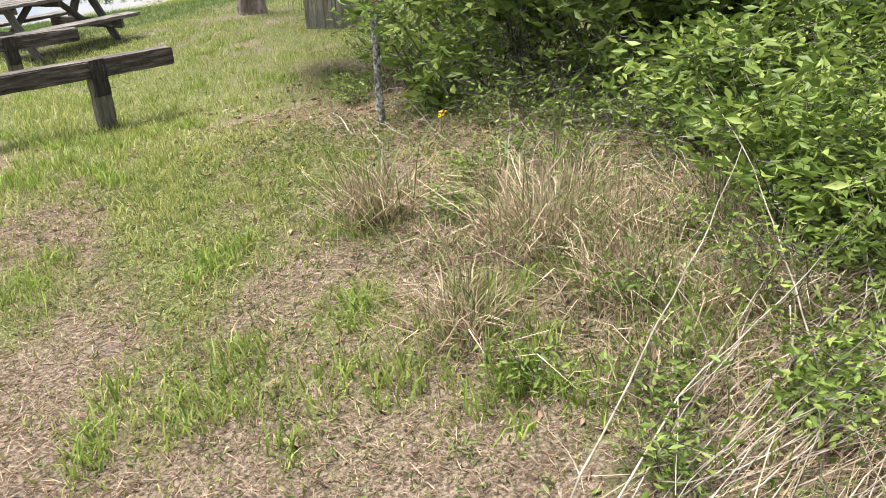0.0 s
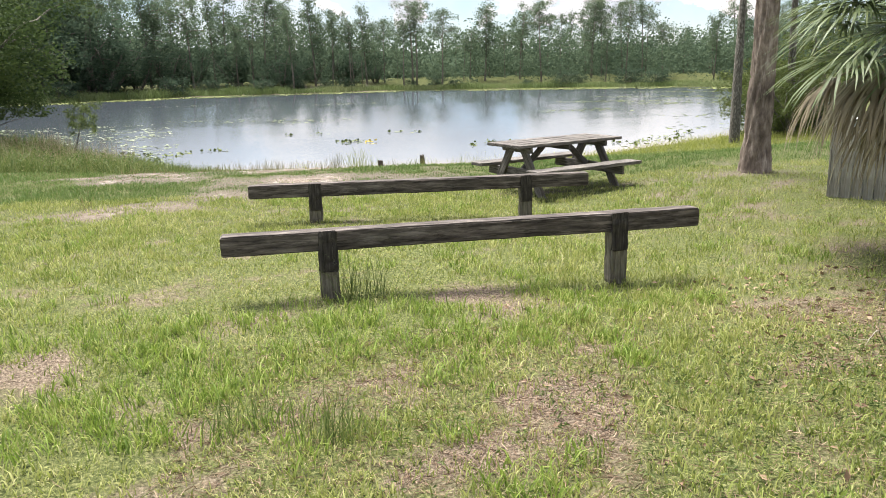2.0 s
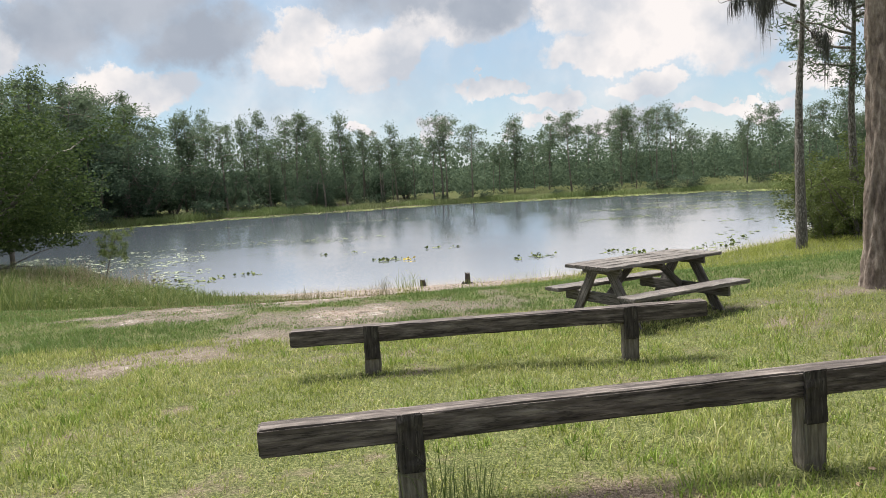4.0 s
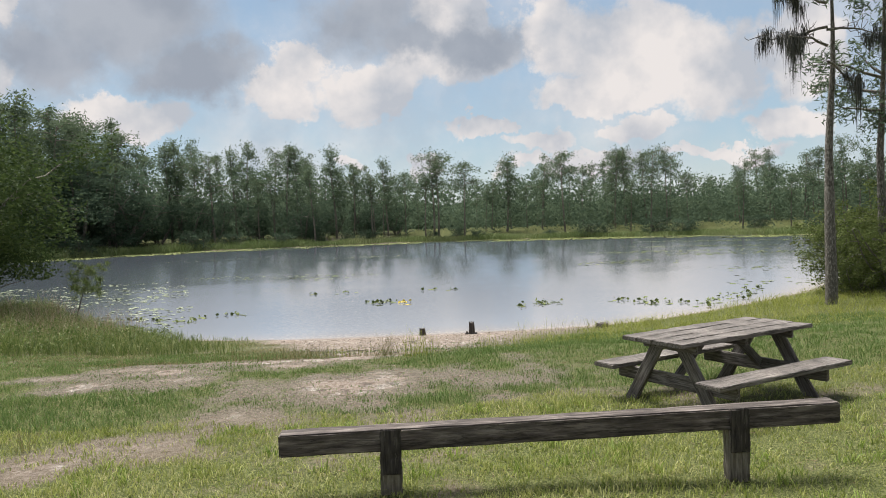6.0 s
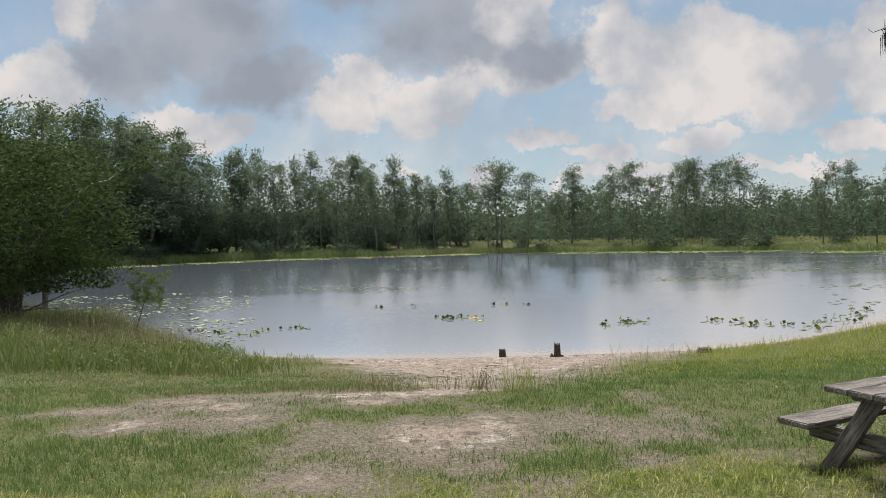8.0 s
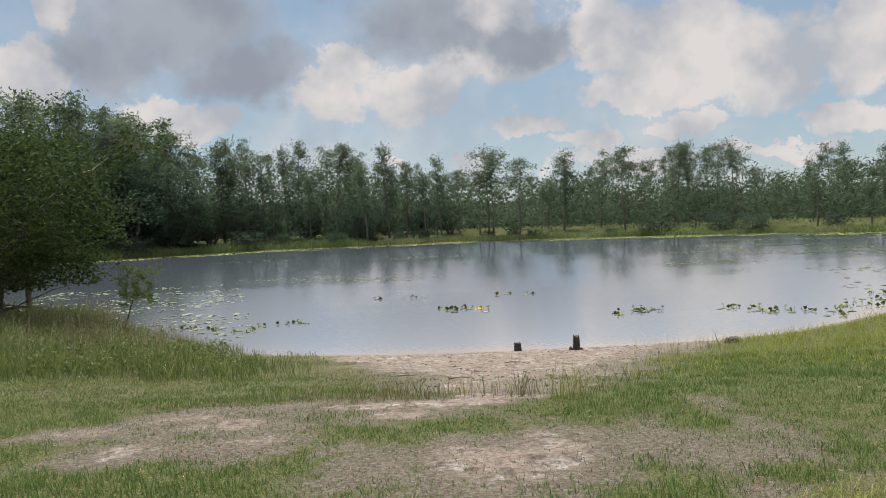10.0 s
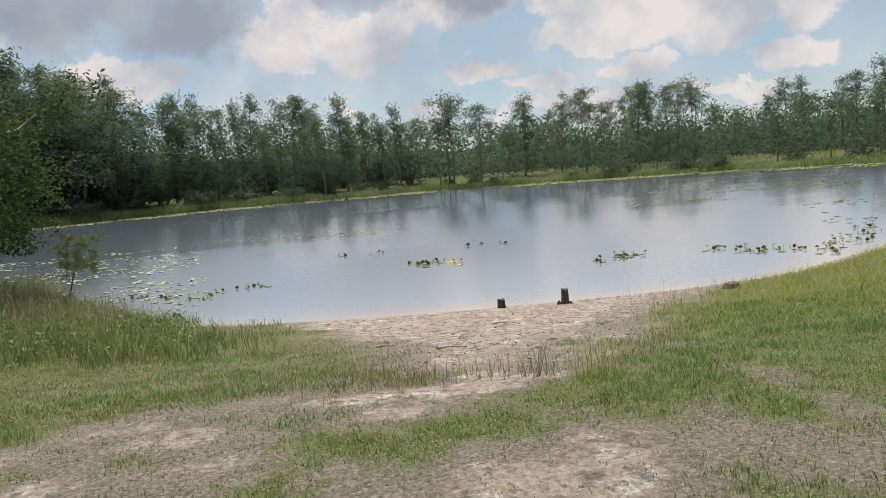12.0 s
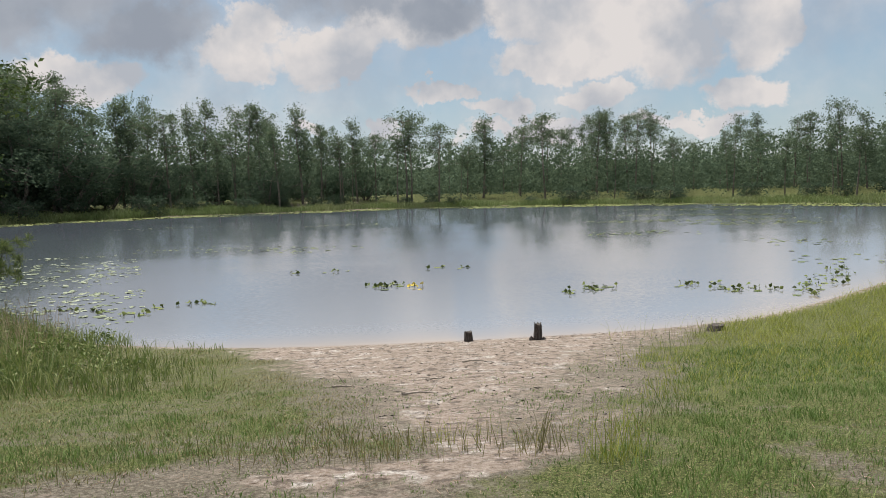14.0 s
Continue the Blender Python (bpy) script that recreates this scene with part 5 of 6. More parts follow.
def palm(x, y, crown_z):
    """A low cabbage palm: green fans above, a skirt of dead fans hanging below."""
    r = np.random.default_rng(33)
    z0 = gz(x, y)
    tree = empty("fan_palm", pose(x, y, z0), "low fan palm with green fans and a skirt of dead fronds", "palm")
    top = crown_z - z0
    h = np.linspace(-0.1, top, 16)
    part("trunk", Geo().add(*tube(np.stack([0.02 * h, 0 * h, h], -1), 0.085 + 0.012 * np.sin(h * 22), 12)), M_TWIG_BARK, tree, "rough palm stem", smooth=True)
    rows = []
    for k in range(16):
        rows.append((r.uniform(0, 360), r.uniform(12, 70), False))
    for k in range(9):
        rows.append((r.uniform(150, 262), r.uniform(5, 48), False))
    for k in range(9):
        rows.append((r.uniform(120, 290), r.uniform(-42, -8), True))
    rows += [(185, 28, False), (200, 12, False), (168, 16, False), (215, 30, False), (232, 8, False), (196, -12, True), (178, -20, True), (222, -22, True), (240, -10, True), (205, -34, True), (188, -2, False), (212, -4, False)]
    for az_, el_, dead in rows:
        a, e = radians(az_), radians(el_)
        way = np.array((math.cos(a) * math.cos(e), math.sin(a) * math.cos(e), math.sin(e)))
        stalk = r.uniform(0.85, 1.2) if 140 < az_ < 250 else r.uniform(0.5, 0.9)
        line = wander((0.02 * top, 0, top - 0.05), way, stalk, 5, 0.02, r, sag=0.05)
        g = Geo().add(*tube(line, np.linspace(0.016, 0.008, 6), 5))
        hub, way = line[-1], unit(line[-1] - line[-2])
        side = unit(np.cross(way, (0, 0, 1)))
        over = np.cross(side, way)
        n = 30
        for f in np.linspace(-1.45, 1.45, n):
            d = unit(way * math.cos(f) + side * math.sin(f) * 1.05 + over * 0.18 * abs(math.sin(f)))
            long_ = r.uniform(0.72, 0.95) * (1 - 0.22 * abs(f) / 1.45)
            p = [hub]
            for s in range(5):
                d = unit(d + (0, 0, -(0.15 if not dead else 0.42) * (0.4 + s * 0.35)) + r.normal(0, 0.065, 3))
                p.append(p[-1] + d * long_ / 5)
            p = np.array(p)
            w = np.array((0.006, 0.016, 0.017, 0.013, 0.008, 0.001))[:, None] * unit(np.cross(np.gradient(p, axis=0), over + (0.01, 0, 0)))
            v = np.concatenate([p - w, p + w])
            k = np.arange(5)
            g.add(v, np.stack([k, k + 1, k + 7, k + 6], -1))
        part("frond", g, M_FROND_DEAD if dead else M_FROND, tree, "brown hanging dead fan" if dead else "grey-green fan leaf")


palm(6.0, 5.25, 2.12)


def enclosure():
    turn = -42
    box_ = empty("board_enclosure", pose(7.38, 7.32, gz(7.38, 7.32), 0, 0, turn), "weathered grey vertical-board bin enclosure on the grass", "enclosure")
    r = np.random.default_rng(3)
    for wall in range(4):
        m = pose(0, 0, 0) @ (pose(0, 0, 0), pose(0.0, 0.0, 0, 0, 0, 90), pose(-0.72, 0.78, 0), pose(0.0 - 0.75, 0.0, 0, 0, 0, 90))[wall]
        for k in range(6):
            at = (-0.125 * (k + 1) if wall in (0,) else 0.125 * k)
            tall = 0.93 + r.uniform(-0.015, 0.015)
            part("fence_board", board(tall, 0.118, 0.02, r, wear=0.0015, cuts=4, bevel=0.003), M_FENCE, box_, "", m @ pose(at + 0.06, 0, -0.05, 0, 0, 90) @ pose(0, 0, 0, 0, -90, 0))
    bin_ = empty("rubbish_bin", box_.matrix_basis @ pose(-0.64, 0.40, 0.0), "white rubbish bin standing inside the board enclosure", "bin")
    part("bin_lid", board(0.60, 0.60, 0.05, r, wear=0.002, cuts=3, bevel=0.015), M_LID, bin_, "white bin lid", pose(-0.03, 0, 0.97))
    part("bin_body", board(0.54, 0.54, 0.90, r, wear=0.002, cuts=3, bevel=0.03), M_LID, bin_, "pale bin body", pose(0, 0, 0.915))


enclosure()


# ---- thicket edge ----
def thicket_shrub(x, y, height, wide, count, seed, label, leaf=0.062, mat=M_SHRUB, stems=11, name="thicket_shrub", category="shrub", base=None):
    """Twiggy shrub: many thin stems with leaves set along them."""
    r = np.random.default_rng(seed)
    z = gz(x, y)
    shrub = empty(name, pose(x, y, z), label, category, "shrubs at the thicket edge")
    wood, at, ways = Geo(), [], []
    for k in range(stems):
        a = r.uniform(0, 6.28)
        stem = wander((r.normal(0, 0.14 * wide), r.normal(0, 0.14 * wide), -0.05), (0.45 * math.cos(a), 0.45 * math.sin(a), 1), height * r.uniform(0.6, 1.05), 7, 0.13, r)
        wood.add(*tube(stem, np.linspace(0.012 * r.uniform(0.5, 1.2) * min(1, height / 1.6), 0.002, 8), 5))
        for _ in range(9):
            b = r.uniform(0, 6.28)
            twig = wander(stem[r.integers(3 if height > 1.4 else 2, 8)], (math.cos(b), math.sin(b), r.uniform(-0.15, 0.7)), wide * r.uniform(0.25, 0.75), 5, 0.16, r)
            wood.add(*tube(twig, np.linspace(0.004 * min(1, height / 1.2), 0.0012, 6), 3))
            for q in range(1, 6):
                n = max(1, count // (stems * 9 * 5))
                at.append(twig[q] + r.normal(0, 0.035, (n, 3)))
                ways.append(np.repeat(unit(twig[q] - twig[q - 1])[None], n, 0) + r.normal(0, 0.6, (n, 3)))
    at, ways = np.concatenate(at), np.concatenate(ways)
    part("stem_work", wood, M_TWIG_BARK, shrub, "thin grey stems", kind="stuff")
    part("foliage", Geo().add(*leaves(at, leaf * r.uniform(0.6, 1.25, len(at)), r, flat=0.3, slim=0.38, fold=0.1, way=ways)), mat, shrub, "", kind="stuff")
    return shrub


label_ = "leafy evergreen shrub with small glossy leaves at the thicket edge"
for k, (x_, y_, h_, w_, n_) in enumerate(((5.6, 2.9, 2.2, 0.7, 2600), (5.4, 2.1, 2.5, 0.9, 3200), (5.7, 1.3, 2.3, 1.0, 3200), (5.5, 0.5, 1.7, 0.8, 2800), (5.9, 0.2, 2.4, 1.1, 3200), (5.3, -0.4, 1.5, 0.8, 2600),
                                          (5.8, -0.9, 2.2, 1.0, 3000), (6.2, 3.4, 2.6, 0.9, 2600), (6.4, 2.0, 2.8, 1.2, 3000), (6.7, 0.8, 2.8, 1.2, 3000), (6.4, 3.95, 1.2, 0.5, 900), (6.9, 4.5, 2.2, 0.7, 2000),
                                          (6.6, -1.6, 2.4, 1.2, 2600), (5.05, 2.55, 1.5, 0.5, 900), (5.1, 1.5, 1.1, 0.45, 600), (5.1, 0.9, 0.8, 0.4, 420), (4.9, -1.0, 1.0, 0.6, 1100), (7.2, 2.8, 3.0, 1.2, 2600), (7.3, 1.4, 3.0, 1.3, 2600), (7.3, 0.0, 3.0, 1.3, 2600))):
    thicket_shrub(x_, y_, h_, w_, int(n_ * 1.05), 100 + k, label_, leaf=0.10, stems=13)
bare_ = "bare twiggy grey shrub with few leaves at the thicket edge"
for k, (x_, y_, h_, w_, n_) in enumerate(((4.75, 3.0, 1.2, 0.5, 150), (4.45, 2.2, 0.9, 0.5, 130), (4.7, 1.7, 1.0, 0.6, 120), (4.95, 1.15, 0.9, 0.6, 150), (5.1, 0.3, 0.8, 0.6, 150), (4.6, -0.2, 0.7, 0.5, 160), (5.0, 3.9, 0.75, 0.5, 420), (4.5, 3.75, 0.35, 0.3, 120), (4.2, 1.3, 0.55, 0.45, 150), (4.2, 0.4, 0.5, 0.45, 170))):
    thicket_shrub(x_, y_, h_, w_, n_, 150 + k, bare_, leaf=0.05, stems=9, name="bare_shrub")
low_ = "low bright green shrublet among dry grass at the thicket edge"
for k, (x_, y_, h_, w_, n_) in enumerate(((3.4, -0.7, 0.45, 0.4, 900), (3.2, -1.3, 0.5, 0.45, 1100), (2.9, -0.9, 0.32, 0.35, 700), (3.7, 0.1, 0.5, 0.4, 500), (3.9, 0.8, 0.4, 0.4, 320),
                                          (2.6, -1.35, 0.34, 0.35, 800), (3.6, -1.5, 0.6, 0.5, 1100), (4.3, -0.1, 0.5, 0.45, 900), (4.1, -0.7, 0.5, 0.5, 900), (4.5, -1.1, 0.6, 0.5, 1000), (3.9, -1.9, 0.6, 0.5, 1000), (4.45, 1.75, 0.3, 0.35, 260), (4.0, 1.65, 0.25, 0.3, 200), (4.4, 0.9, 0.35, 0.4, 300), (3.5, 1.0, 0.28, 0.3, 400), (3.1, 1.0, 0.22, 0.2, 240), (2.25, -0.75, 0.22, 0.28, 700), (2.6, -0.4, 0.24, 0.28, 700), (2.05, -0.35, 0.16, 0.22, 420), (2.4, -1.15, 0.24, 0.3, 800), (2.95, -1.25, 0.3, 0.35, 900), (3.15, -0.45, 0.28, 0.3, 700), (1.95, -0.95, 0.16, 0.25, 500), (3.55, -0.75, 0.5, 0.45, 1300), (3.95, -0.95, 0.65, 0.5, 1500), (4.4, -0.55, 0.7, 0.5, 1500), (2.75, 0.75, 0.16, 0.25, 300), (3.4, 0.45, 0.25, 0.3, 450), (3.6, -0.3, 0.34, 0.35, 700))):
    thicket_shrub(x_, y_, h_ * 1.2, w_, int(n_ * 0.85), 200 + k, low_, leaf=0.042, stems=7, name="low_shrub")


bright_ = "bright leafy shrub crowding the edge of the thicket"
for k, (x_, y_, h_, w_, n_) in enumerate(((3.45, -0.72, 0.75, 0.55, 1900), (3.85, -0.35, 0.85, 0.6, 2000), (3.75, -1.15, 0.8, 0.6, 1900), (4.3, 0.15, 0.8, 0.6, 1800), (4.5, -0.55, 1.0, 0.7, 2200), (3.2, -1.35, 0.6, 0.5, 1500), (4.75, 0.55, 0.9, 0.6, 1800), (5.1, -0.2, 1.2, 0.7, 2000))):
    thicket_shrub(x_, y_, h_, w_, n_, 300 + k, bright_, leaf=0.075, stems=9, name="bright_shrub")
broad_ = "evergreen shrub with broad glossy leaves at the front of the thicket"
for k, (x_, y_, h_, w_, n_) in enumerate(((4.5, 2.75, 1.5, 0.5, 900), (4.9, 2.2, 1.9, 0.65, 1300), (5.1, 1.65, 1.7, 0.7, 1300), (4.8, 1.2, 1.0, 0.5, 700), (5.2, 2.9, 2.1, 0.65, 1300), (5.2, 0.9, 1.3, 0.6, 1000), (4.2, 2.4, 0.7, 0.4, 260))):
    thicket_shrub(x_, y_, h_, w_, n_, 320 + k, broad_, leaf=0.115, stems=9, name="broad_leaved_shrub")


def slim_tree():
    r = np.random.default_rng(21)
    x, y = 3.78, 2.52
    tree = empty("slim_tree", pose(x, y, gz(x, y)), "slim grey-barked young tree at the thicket edge", "tree")
    line = wander((0, 0, -0.1), (0.0, 0.0, 1), 3.4, 9, 0.018, r)
    part("trunk", Geo().add(*tube(line, np.linspace(0.030, 0.019, 10), 10)), M_MOTTLED, tree, "mottled grey bark", smooth=True)
    wood, at, dead = Geo(), [], []
    for k in range(16):
        b, q = r.uniform(0, 6.28), line[r.integers(3, 10)]
        twig = wander(q, (math.cos(b), math.sin(b), r.uniform(-0.5, 0.4)), r.uniform(0.3, 0.9), 5, 0.2, r)
        wood.add(*tube(twig, np.linspace(0.007, 0.002, 6), 4))
        at.append(np.repeat(twig[2:], 7, 0) + r.normal(0, 0.05, (28, 3)))
    part("twig_work", wood, M_TWIG_BARK, tree, kind="stuff")
    at = np.concatenate(at)
    part("foliage", Geo().add(*leaves(at, r.uniform(0.05, 0.10, len(at)), r, flat=0.2, slim=0.4)), M_SHRUB, tree, kind="stuff")
    c = np.array((0.02, -0.06, 0.98)) + r.normal(0, 1, (40, 3)) * (0.10, 0.06, 0.06)
    part("dead_leaf_spray", Geo().add(*leaves(c, r.uniform(0.035, 0.07, 40), r, flat=0.0, slim=0.45, fold=0.25)), M_DEADLEAF, tree, "spray of rust-brown dead leaves", kind="stuff")


slim_tree()


def dry_tuft(x, y, n, wide, height, green=0.12):
    r = np.random.default_rng(int(abs(x * 57 + y * 131)) + n)
    tuft = empty("dry_grass_tuft", pose(x, y, gz(x, y)), "shaggy clump of tan dead grass with a few green blades", "dry grass", "dry grass clumps")
    for name, k, mat, up in (("dead_tuft", n, M_STRAW, 0.9), ("green_tuft", int(n * green), M_TALL, 1.1)):
        p = np.stack([r.normal(0, wide * 0.42, k), r.normal(0, wide * 0.42, k), np.zeros(k)], -1)
        p[:, 2] = ground_z(p[:, 0] + x, p[:, 1] + y) - gz(x, y) - 0.01
        h = height * np.clip(r.normal(0.75, 0.3, k), 0.2, 1.4) * up
        part(name, Geo().add(*blades(p, h, r.uniform(0.0025, 0.0075, k), h * r.beta(1.1, 2.0, k) * 2.4, r, bend=0.45)), mat, tuft, kind="stuff")


for x_, y_, n_, w_, h_ in ((2.58, 1.14, 900, 0.30, 0.42), (2.80, 0.20, 1100, 0.36, 0.46), (2.14, 0.08, 620, 0.26, 0.32), (2.68, -0.32, 900, 0.40, 0.34), (3.05, -0.05, 700, 0.40, 0.42), (3.3, 0.45, 420, 0.34, 0.40), (2.35, -0.75, 500, 0.40, 0.24), (3.1, 0.8, 300, 0.25, 0.32), (3.35, -0.35, 600, 0.4, 0.45), (2.5, 0.55, 240, 0.3, 0.22), (2.9, -0.75, 600, 0.45, 0.32)):
    dry_tuft(x_, y_, int(n_ * 0.65), w_ * 0.72, h_ * 0.85, 0.3)


for x_, y_, n_, w_, h_ in ((1.78, 0.05, 40, 0.05, 0.24), (2.15, -0.55, 60, 0.09, 0.20), (2.5, -0.75, 70, 0.10, 0.24), (1.95, -0.3, 40, 0.06, 0.18), (2.3, 0.05, 36, 0.06, 0.2), (2.75, -0.55, 60, 0.10, 0.26), (2.3, -1.1, 60, 0.12, 0.2), (1.45, 0.75, 50, 0.08, 0.14), (1.3, 0.3, 40, 0.08, 0.12)):
    rush_tuft(x_, y_, n_, w_, h_, "bright feathery green sprout in worn ground", mat=M_TUFT, lean=(0.1, 0.6), category="weeds", group="green sprouts", name="green_sprout")


def fern(x, y, turn, long_):
    r = np.random.default_rng(int(x * 40))
    z = gz(x, y)
    plant = empty("fern", pose(x, y, z, 0, 0, turn), "single upright green fern frond beside the shrubs", "fern")
    line = wander((0, 0, 0), (0.3, 0, 1), long_, 16, 0.02, r, sag=0.04)
    g = Geo().add(*tube(line, np.linspace(0.004, 0.001, 17), 4))
    for k in range(4, 17):
        w = 0.13 * math.sin(math.pi * (k - 2) / 16) + 0.02
        for s in (-1, 1):
            a = line[k]
            b = a + (0.02, s * w, -0.01)
            v = np.array([a + (0, 0, 0.010), a - (0, 0, 0.010), b, (a + b) / 2 + (0, 0, 0.014), (a + b) / 2 - (0, 0, 0.012)])
            g.add(v, [(1, 4, 3), (1, 3, 0), (4, 2, 3)])
    part("frond", g, M_SHRUB, plant)


fern(4.55, 0.42, 200, 0.75)
fern(4.8, 0.1, 250, 0.6)


def dead_branch(points, thick, label, twigs=3, seed=0):
    r = np.random.default_rng(seed)
    p = np.array(points, float)
    p[:, 2] += ground_z(p[:, 0], p[:, 1])
    base = p[0].copy()
    thing = empty("dead_branch", pose(*base), label, "branch", "fallen branches")
    f = np.linspace(0, len(p) - 1, 4 * len(p))
    line = np.stack([np.interp(f, np.arange(len(p)), p[:, c]) for c in range(3)], -1) - base
    line[1:-1] += r.normal(0, 0.003, (len(line) - 2, 3))
    g = Geo().add(*tube(line, np.linspace(thick, thick * 0.35, len(line)), 7))
    for _ in range(twigs):
        q = line[r.integers(2, len(line) - 1)]
        t_ = wander(q, r.normal(0, 1, 3) * (1, 1, 0.4) + (0, 0, 0.3), r.uniform(0.15, 0.45), 4, 0.2, r)
        g.add(*tube(t_, np.linspace(thick * 0.4, 0.0015, 5), 5))
    part("wood", g, M_DEADWOOD, thing, smooth=True)


dead_branch([(4.75, 1.75, 0.12), (5.1, 1.3, 0.15), (5.35, 0.75, 0.10)], 0.022, "pale bare fallen branch lying under the shrubs", seed=1)
dead_branch([(2.35, -1.3, 0.02), (2.75, -0.95, 0.16), (3.2, -0.55, 0.36), (3.6, -0.1, 0.55)], 0.004, "long pale dry stalk leaning out of the grass", 2, 2)
dead_branch([(2.45, -1.45, 0.03), (2.9, -1.15, 0.15), (3.4, -0.85, 0.30)], 0.0055, "long pale dry stalk lying over the grass", 2, 3)
dead_branch([(2.6, -1.5, 0.04), (3.1, -1.4, 0.14), (3.6, -1.3, 0.22)], 0.0055, "long pale dry stalk lying over the grass", 2, 4)
dead_branch([(2.3, -1.15, 0.02), (2.9, -0.9, 0.08), (3.4, -0.6, 0.12)], 0.005, "long pale dry stalk lying over the grass", 3, 5)
dead_branch([(4.2, 1.2, 0.03), (4.5, 0.8, 0.12), (4.9, 0.5, 0.16)], 0.012, "pale broken branch on the litter", 4, 8)
dead_branch([(4.4, -0.3, 0.04), (4.8, 0.0, 0.22), (5.3, 0.15, 0.30)], 0.014, "tangled grey dead branch in the thicket", 6, 10)
r_ = np.random.default_rng(55)
for k in range(60):
    x_, y_ = r_.uniform(3.2, 5.3), r_.uniform(-1.4, 3.0)
    a_ = r_.uniform(0, 6.28)
    l_ = r_.uniform(0.2, 0.5)
    dead_branch([(x_, y_, 0.02), (x_ + l_ / 2 * math.cos(a_), y_ + l_ / 2 * math.sin(a_), r_.uniform(0.03, 0.16)), (x_ + l_ * math.cos(a_), y_ + l_ * math.sin(a_), r_.uniform(0.03, 0.25))], r_.uniform(0.003, 0.007), "thin dead twig lying in the litter", 2, 60 + k)


r_ = np.random.default_rng(56)
for k in range(40):
    x_, y_ = r_.uniform(1.5, 2.6), r_.uniform(-1.45, -0.85)
    a_, l_, h_ = r_.normal(-0.22, 0.20), r_.uniform(0.5, 1.2), r_.uniform(0.01, 0.20)
    dead_branch([(x_, y_, 0.03), (x_ + l_ * 0.5 * math.cos(a_), y_ + l_ * 0.5 * math.sin(a_), 0.05 + h_ * 0.55), (x_ + l_ * math.cos(a_ - 0.08), y_ + l_ * math.sin(a_ - 0.08), 0.04 + h_)], r_.uniform(0.0015, 0.0034), "long pale dry stalk leaning over the weeds", 1, 400 + k)
dead_branch([(1.50, -0.88, 0.03), (2.0, -0.78, 0.22), (2.5, -0.72, 0.40), (2.85, -0.66, 0.58)], 0.0042, "long pale dry stalk rising out of the weeds", 2, 480)
dead_branch([(1.62, -0.95, 0.03), (2.1, -0.90, 0.16), (2.7, -1.00, 0.26), (3.1, -1.02, 0.34)], 0.004, "long pale dry stalk rising out of the weeds", 2, 481)


def flower(x, y):
    r = np.random.default_rng(4)
    plant = empty("yellow_flower", pose(x, y, gz(x, y)), "small yellow wildflower at the thicket edge", "flower")
    part("stem", Geo().add(*tube(wander((0, 0, 0), (0, 0, 1), 0.16, 4, 0.05, r), np.full(5, 0.003), 4)), M_TALL, plant)
    part("flower_head", Geo().add(*leaves(np.array((0, 0, 0.16)) + r.normal(0, 0.010, (10, 3)), 0.026, r, slim=0.6)), M_FLOWER, plant)


flower(3.65, 1.75)
for x_, y_, n_, w_, h_ in ((0.18, 5.0, 90, 0.12, 0.13), (0.62, 4.88, 70, 0.10, 0.12), (-0.15, 4.75, 110, 0.16, 0.12), (0.95, 4.9, 60, 0.10, 0.11), (0.3, 4.55, 90, 0.15, 0.10), (2.9, 4.9, 40, 0.12, 0.08)):
    rush_tuft(x_, y_, n_, w_, h_, "lush low tuft of grass beside a bench post", mat=M_TUFT, lean=(0.2, 0.9), category="grass", group="tufts round the posts", name="grass_tuft")

# dry stalks fallen across the edge, and small weeds in the worn ground
r_ = np.random.default_rng(44)
n_ = 620
x_, y_ = r_.normal(2.55, 0.45, n_), r_.normal(-1.25, 0.28, n_)
b_ = np.stack([x_, y_, ground_z(x_, y_) + 0.01], -1)
stuff("dry_stalks", Geo().add(*blades(b_, r_.uniform(0.04, 0.22, n_) * r_.uniform(0.4, 1.3, n_), r_.uniform(0.002, 0.0045, n_), r_.uniform(0.3, 1.0, n_), r_, bend=0.5, aim=(-1.0, 0.25))), M_STRAW, "long pale dry stalks fallen across the thicket edge", "dry stalks")
n_ = 3000
x_, y_ = r_.uniform(0.4, 4.6, n_), r_.uniform(-2.0, 3.2, n_)
keep = r_.uniform(0, 1, n_) < np.clip(0.25 + 0.6 * soft((x_ - 1.8) / 0.4) + 0.5 * lumps(x_, y_, 1.2, 31), 0.05, 1)
x_, y_ = x_[keep], y_[keep]
c_ = np.repeat(np.stack([x_, y_, ground_z(x_, y_)], -1), 9, 0)
t_ = np.repeat(r_.uniform(0.03, 0.16, len(x_)), 9)
c_ = c_ + np.stack([r_.normal(0, 0.02, len(c_)), r_.normal(0, 0.02, len(c_)), t_ * r_.uniform(0.1, 1, len(c_))], -1)
stuff("weeds", Geo().add(*leaves(c_, r_.uniform(0.014, 0.036, len(c_)), r_, flat=0.2, slim=0.3)), M_TALL, "small green weeds sprouting in worn ground", "weeds")

# litter: dead leaves and needles under the thicket, sticks and scraps on the beach
r_ = np.random.default_rng(77)
n_ = 5000
x_, y_ = r_.uniform(1.2, 6.5, n_), r_.uniform(-2.0, 5.0, n_)
keep = r_.uniform(0, 1, n_) < np.clip(soft((x_ - 2.6 - 0.2 * (y_ - 1)) / 0.4) * 0.9 + 0.12, 0, 1)
c_ = np.stack([x_, y_, ground_z(x_, y_) + r_.uniform(0.004, 0.03, n_)], -1)[keep]
stuff("leaf_litter", Geo().add(*leaves(c_, r_.uniform(0.02, 0.07, len(c_)), r_, flat=0.85, slim=0.4, fold=0.1)), M_LITTER, "brown fallen leaves under the thicket edge", "leaf litter")
n_ = 1500
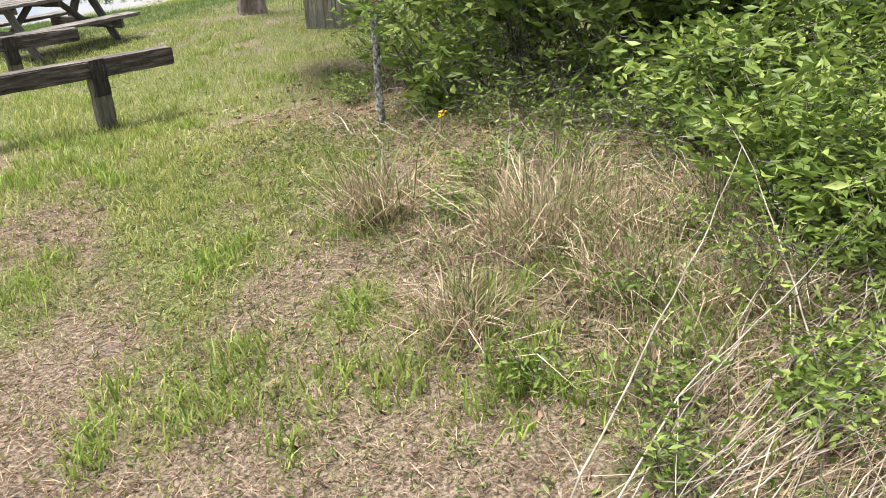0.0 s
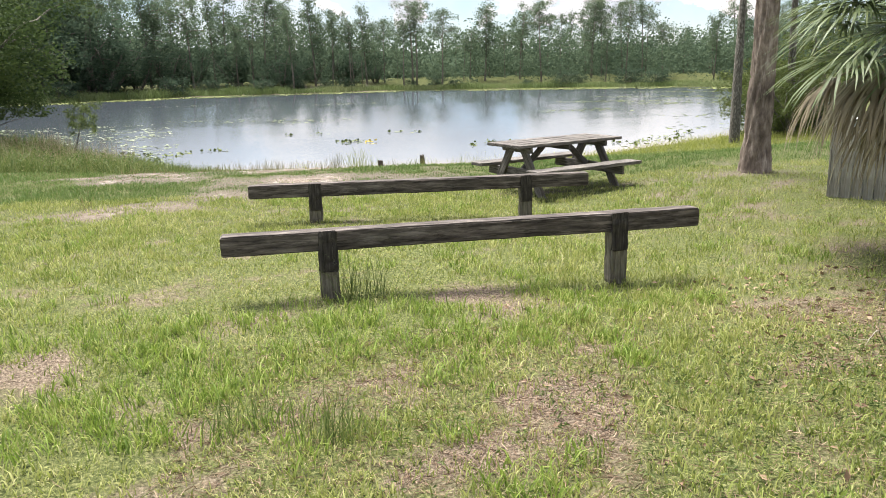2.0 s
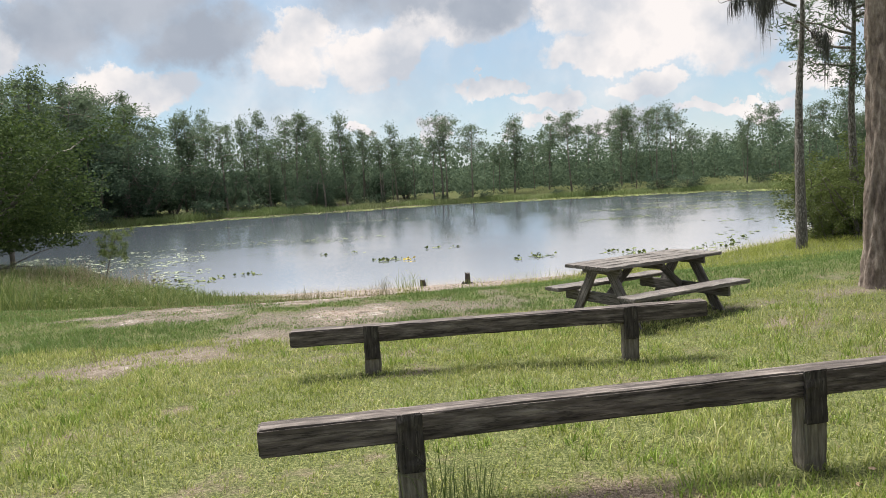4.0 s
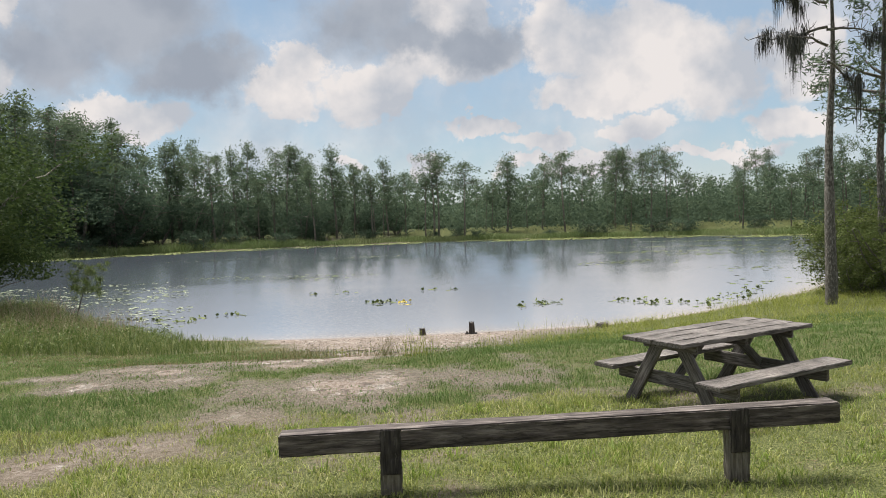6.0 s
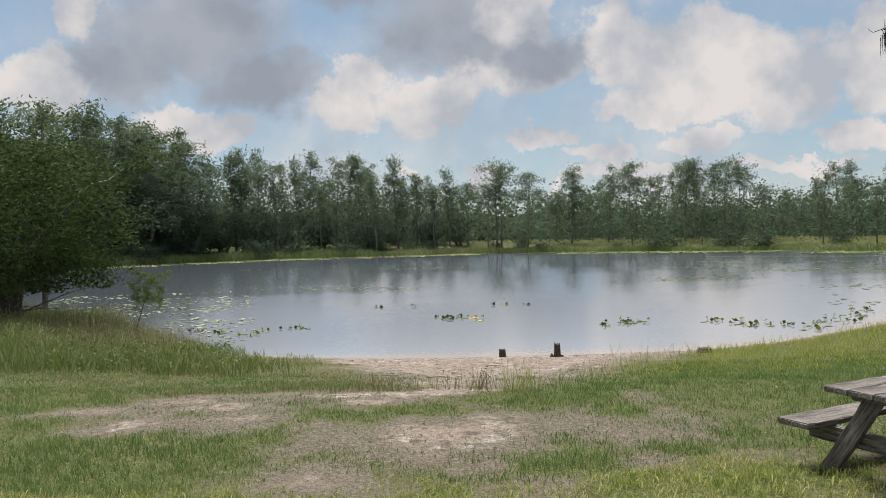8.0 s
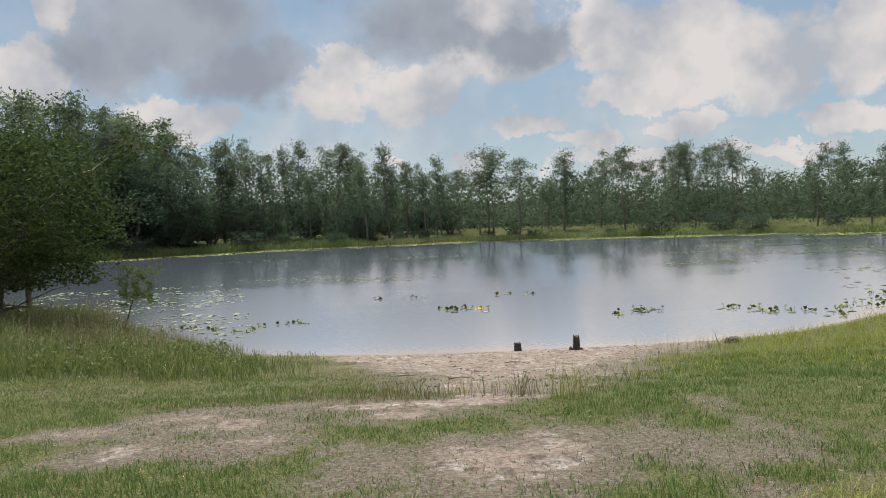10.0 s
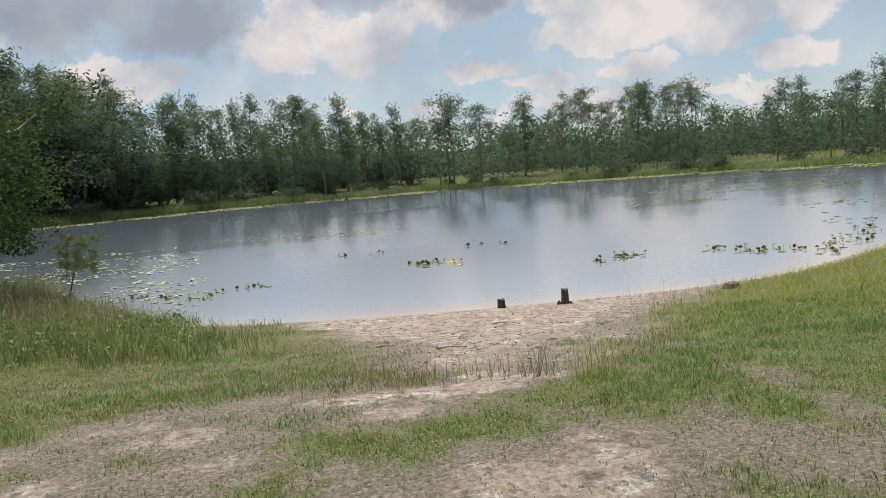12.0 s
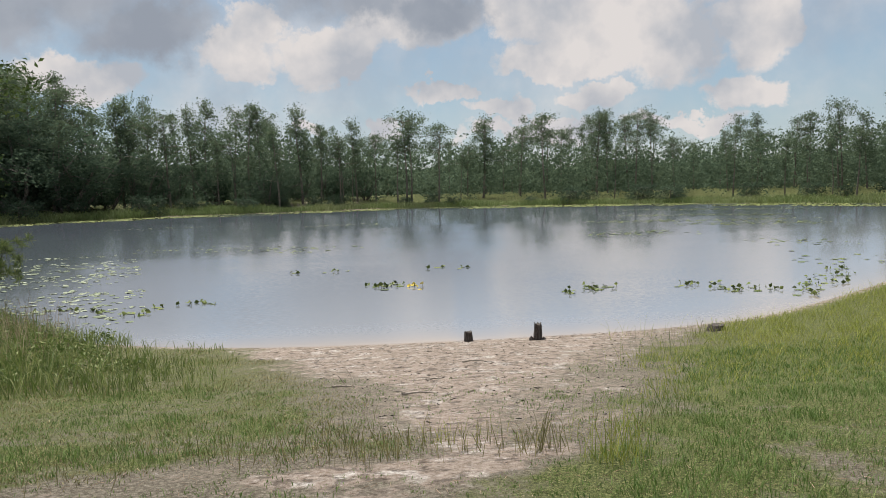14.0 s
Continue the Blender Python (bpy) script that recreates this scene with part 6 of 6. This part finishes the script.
x_, y_ = r_.uniform(-2.5, 7, n_), r_.uniform(16, 24.4, n_)
ok = cover_at(x_, y_, from_shore(x_, y_))[1] > 0.4
c_ = np.stack([x_, y_, ground_z(x_, y_) + 0.008], -1)[ok]
stuff("beach_litter", Geo().add(*leaves(c_, r_.uniform(0.015, 0.075, len(c_)), r_, flat=0.9, slim=0.25, fold=0.12)), M_STUMP, "dark scraps of wood and weed on the sand", "beach litter")
for k, (x_, y_, l_) in enumerate(((1.5, 19.75, 0.22), (0.9, 18.4, 0.4), (0.2, 19.6, 0.3), (2.4, 21.2, 0.35))):
    dead_branch([(x_, y_, 0.02), (x_ + l_ / 2, y_ + 0.03, 0.03), (x_ + l_, y_ - 0.02, 0.02)], 0.018, "small dark stick lying on the beach sand", 2, 90 + k)

# ---- the lawn itself ----
def build_lawn():
    r = np.random.default_rng(99)
    tries = 150000
    x, y = r.uniform(-9, 13, tries), r.uniform(-2.3, 20.5, tries)
    # thicker where the walk passes near
    near = np.minimum(np.hypot(x - 1.2, y - 2.0), np.hypot(x, y - 9.5))
    ok = r.uniform(0, 1, tries) < np.clip(np.where(y > 10.5, 3.6, 2.2) / (near + 0.4), 0.10, 1.0)
    x, y = x[ok], y[ok]
    d = from_shore(x, y)
    green, sand = cover_at(x, y, d)
    ok = (r.uniform(0, 1, len(x)) < np.clip(green * 1.5 - 0.15, np.where(y > 9, 0.22, 0.34), 1) * np.clip(1 - 1.05 * sand + 0.55 * (lumps(x, y, 2.6, 27, 4) > 0.12), 0, 1)) & (d > 0.3)
    x, y, green, near = x[ok], y[ok], green[ok], np.minimum(np.hypot(x - 1.2, y - 2.0), np.hypot(x, y - 9.5))[ok]
    each = 7
    big = 1 + 0.05 * near
    cx, cy, cg, cb = (np.repeat(v, each) for v in (x, y, green, big))
    cx, cy = cx + r.normal(0, 0.035, len(cx)) * cb, cy + r.normal(0, 0.035, len(cy)) * cb
    h = (0.030 + 0.050 * cg + 0.035 * np.clip(lumps(cx, cy, 0.7, 21), -0.6, 1)) * r.uniform(0.5, 1.35, len(cx))
    close = 1 - 0.16 * soft((5.0 - np.repeat(near, each)) / 0.8)
    h = h * close * np.where(cy > 10.8, 0.75 + 0.55 * soft((cg - 0.6) / 0.08), 1.0)
    base = np.stack([cx, cy, ground_z(cx, cy) - 0.005], -1)
    w = r.uniform(0.0032, 0.0075, len(cx)) * cb * (1 + 0.2 * soft((5.0 - np.repeat(near, each)) / 0.8))
    w = w * np.where(cy > 10.8, 0.75, 1.0)
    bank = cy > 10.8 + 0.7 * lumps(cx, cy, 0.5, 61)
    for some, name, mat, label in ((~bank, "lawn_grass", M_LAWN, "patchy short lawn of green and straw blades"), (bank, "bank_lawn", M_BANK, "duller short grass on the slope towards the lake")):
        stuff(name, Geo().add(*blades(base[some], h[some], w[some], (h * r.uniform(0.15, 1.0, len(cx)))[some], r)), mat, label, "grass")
    # taller bright tufts standing in the lawn
    n = 2000
    x, y = np.r_[r.uniform(-4, 6, n // 2), r.uniform(-2.0, 3.2, n // 2)], np.r_[r.uniform(-1.5, 10.5, n // 2), r.uniform(-0.8, 4.8, n // 2)]
    green, sand = cover_at(x, y, from_shore(x, y))
    ok = ((green > 0.43) & (lumps(x, y, 0.9, 41) > -0.05)) | ((y < 1.6) & (x > 0.4) & (x < 3.2) & (lumps(x, y, 1.5, 43) > 0.42))
    x, y = np.repeat(x[ok], 26), np.repeat(y[ok], 26)
    x, y = x + r.normal(0, 0.05, len(x)), y + r.normal(0, 0.05, len(y))
    h = r.uniform(0.04, 0.13, len(x))
    stuff("grass_tufts", Geo().add(*blades(np.stack([x, y, ground_z(x, y) - 0.005], -1), h, r.uniform(0.005, 0.010, len(x)), h * r.uniform(0.2, 1.0, len(x)), r)), M_TUFT, "taller bright green grass tufts in the lawn", "grass")
    # dead thatch lying flat between
    n = 140000
    x, y = np.r_[r.uniform(-5, 8, n // 3), r.uniform(-0.5, 4.5, n - n // 3)], np.r_[r.uniform(-2.2, 16, n // 3), r.uniform(-2.0, 4.2, n - n // 3)]
    green, sand = cover_at(x, y, from_shore(x, y))
    ok = r.uniform(0, 1, n) < np.clip(1.05 - green, 0.15, 1) * (1 - 0.85 * sand)
    x, y = x[ok], y[ok]
    c = np.stack([x, y, ground_z(x, y) + r.uniform(0.002, 0.02, len(x))], -1)
    stuff("thatch", Geo().add(*leaves(c, r.uniform(0.03, 0.095, len(x)), r, flat=0.80, slim=0.04, fold=0.03)), M_THATCH, "dead straw-coloured thatch between the grass", "dead grass")


build_lawn()
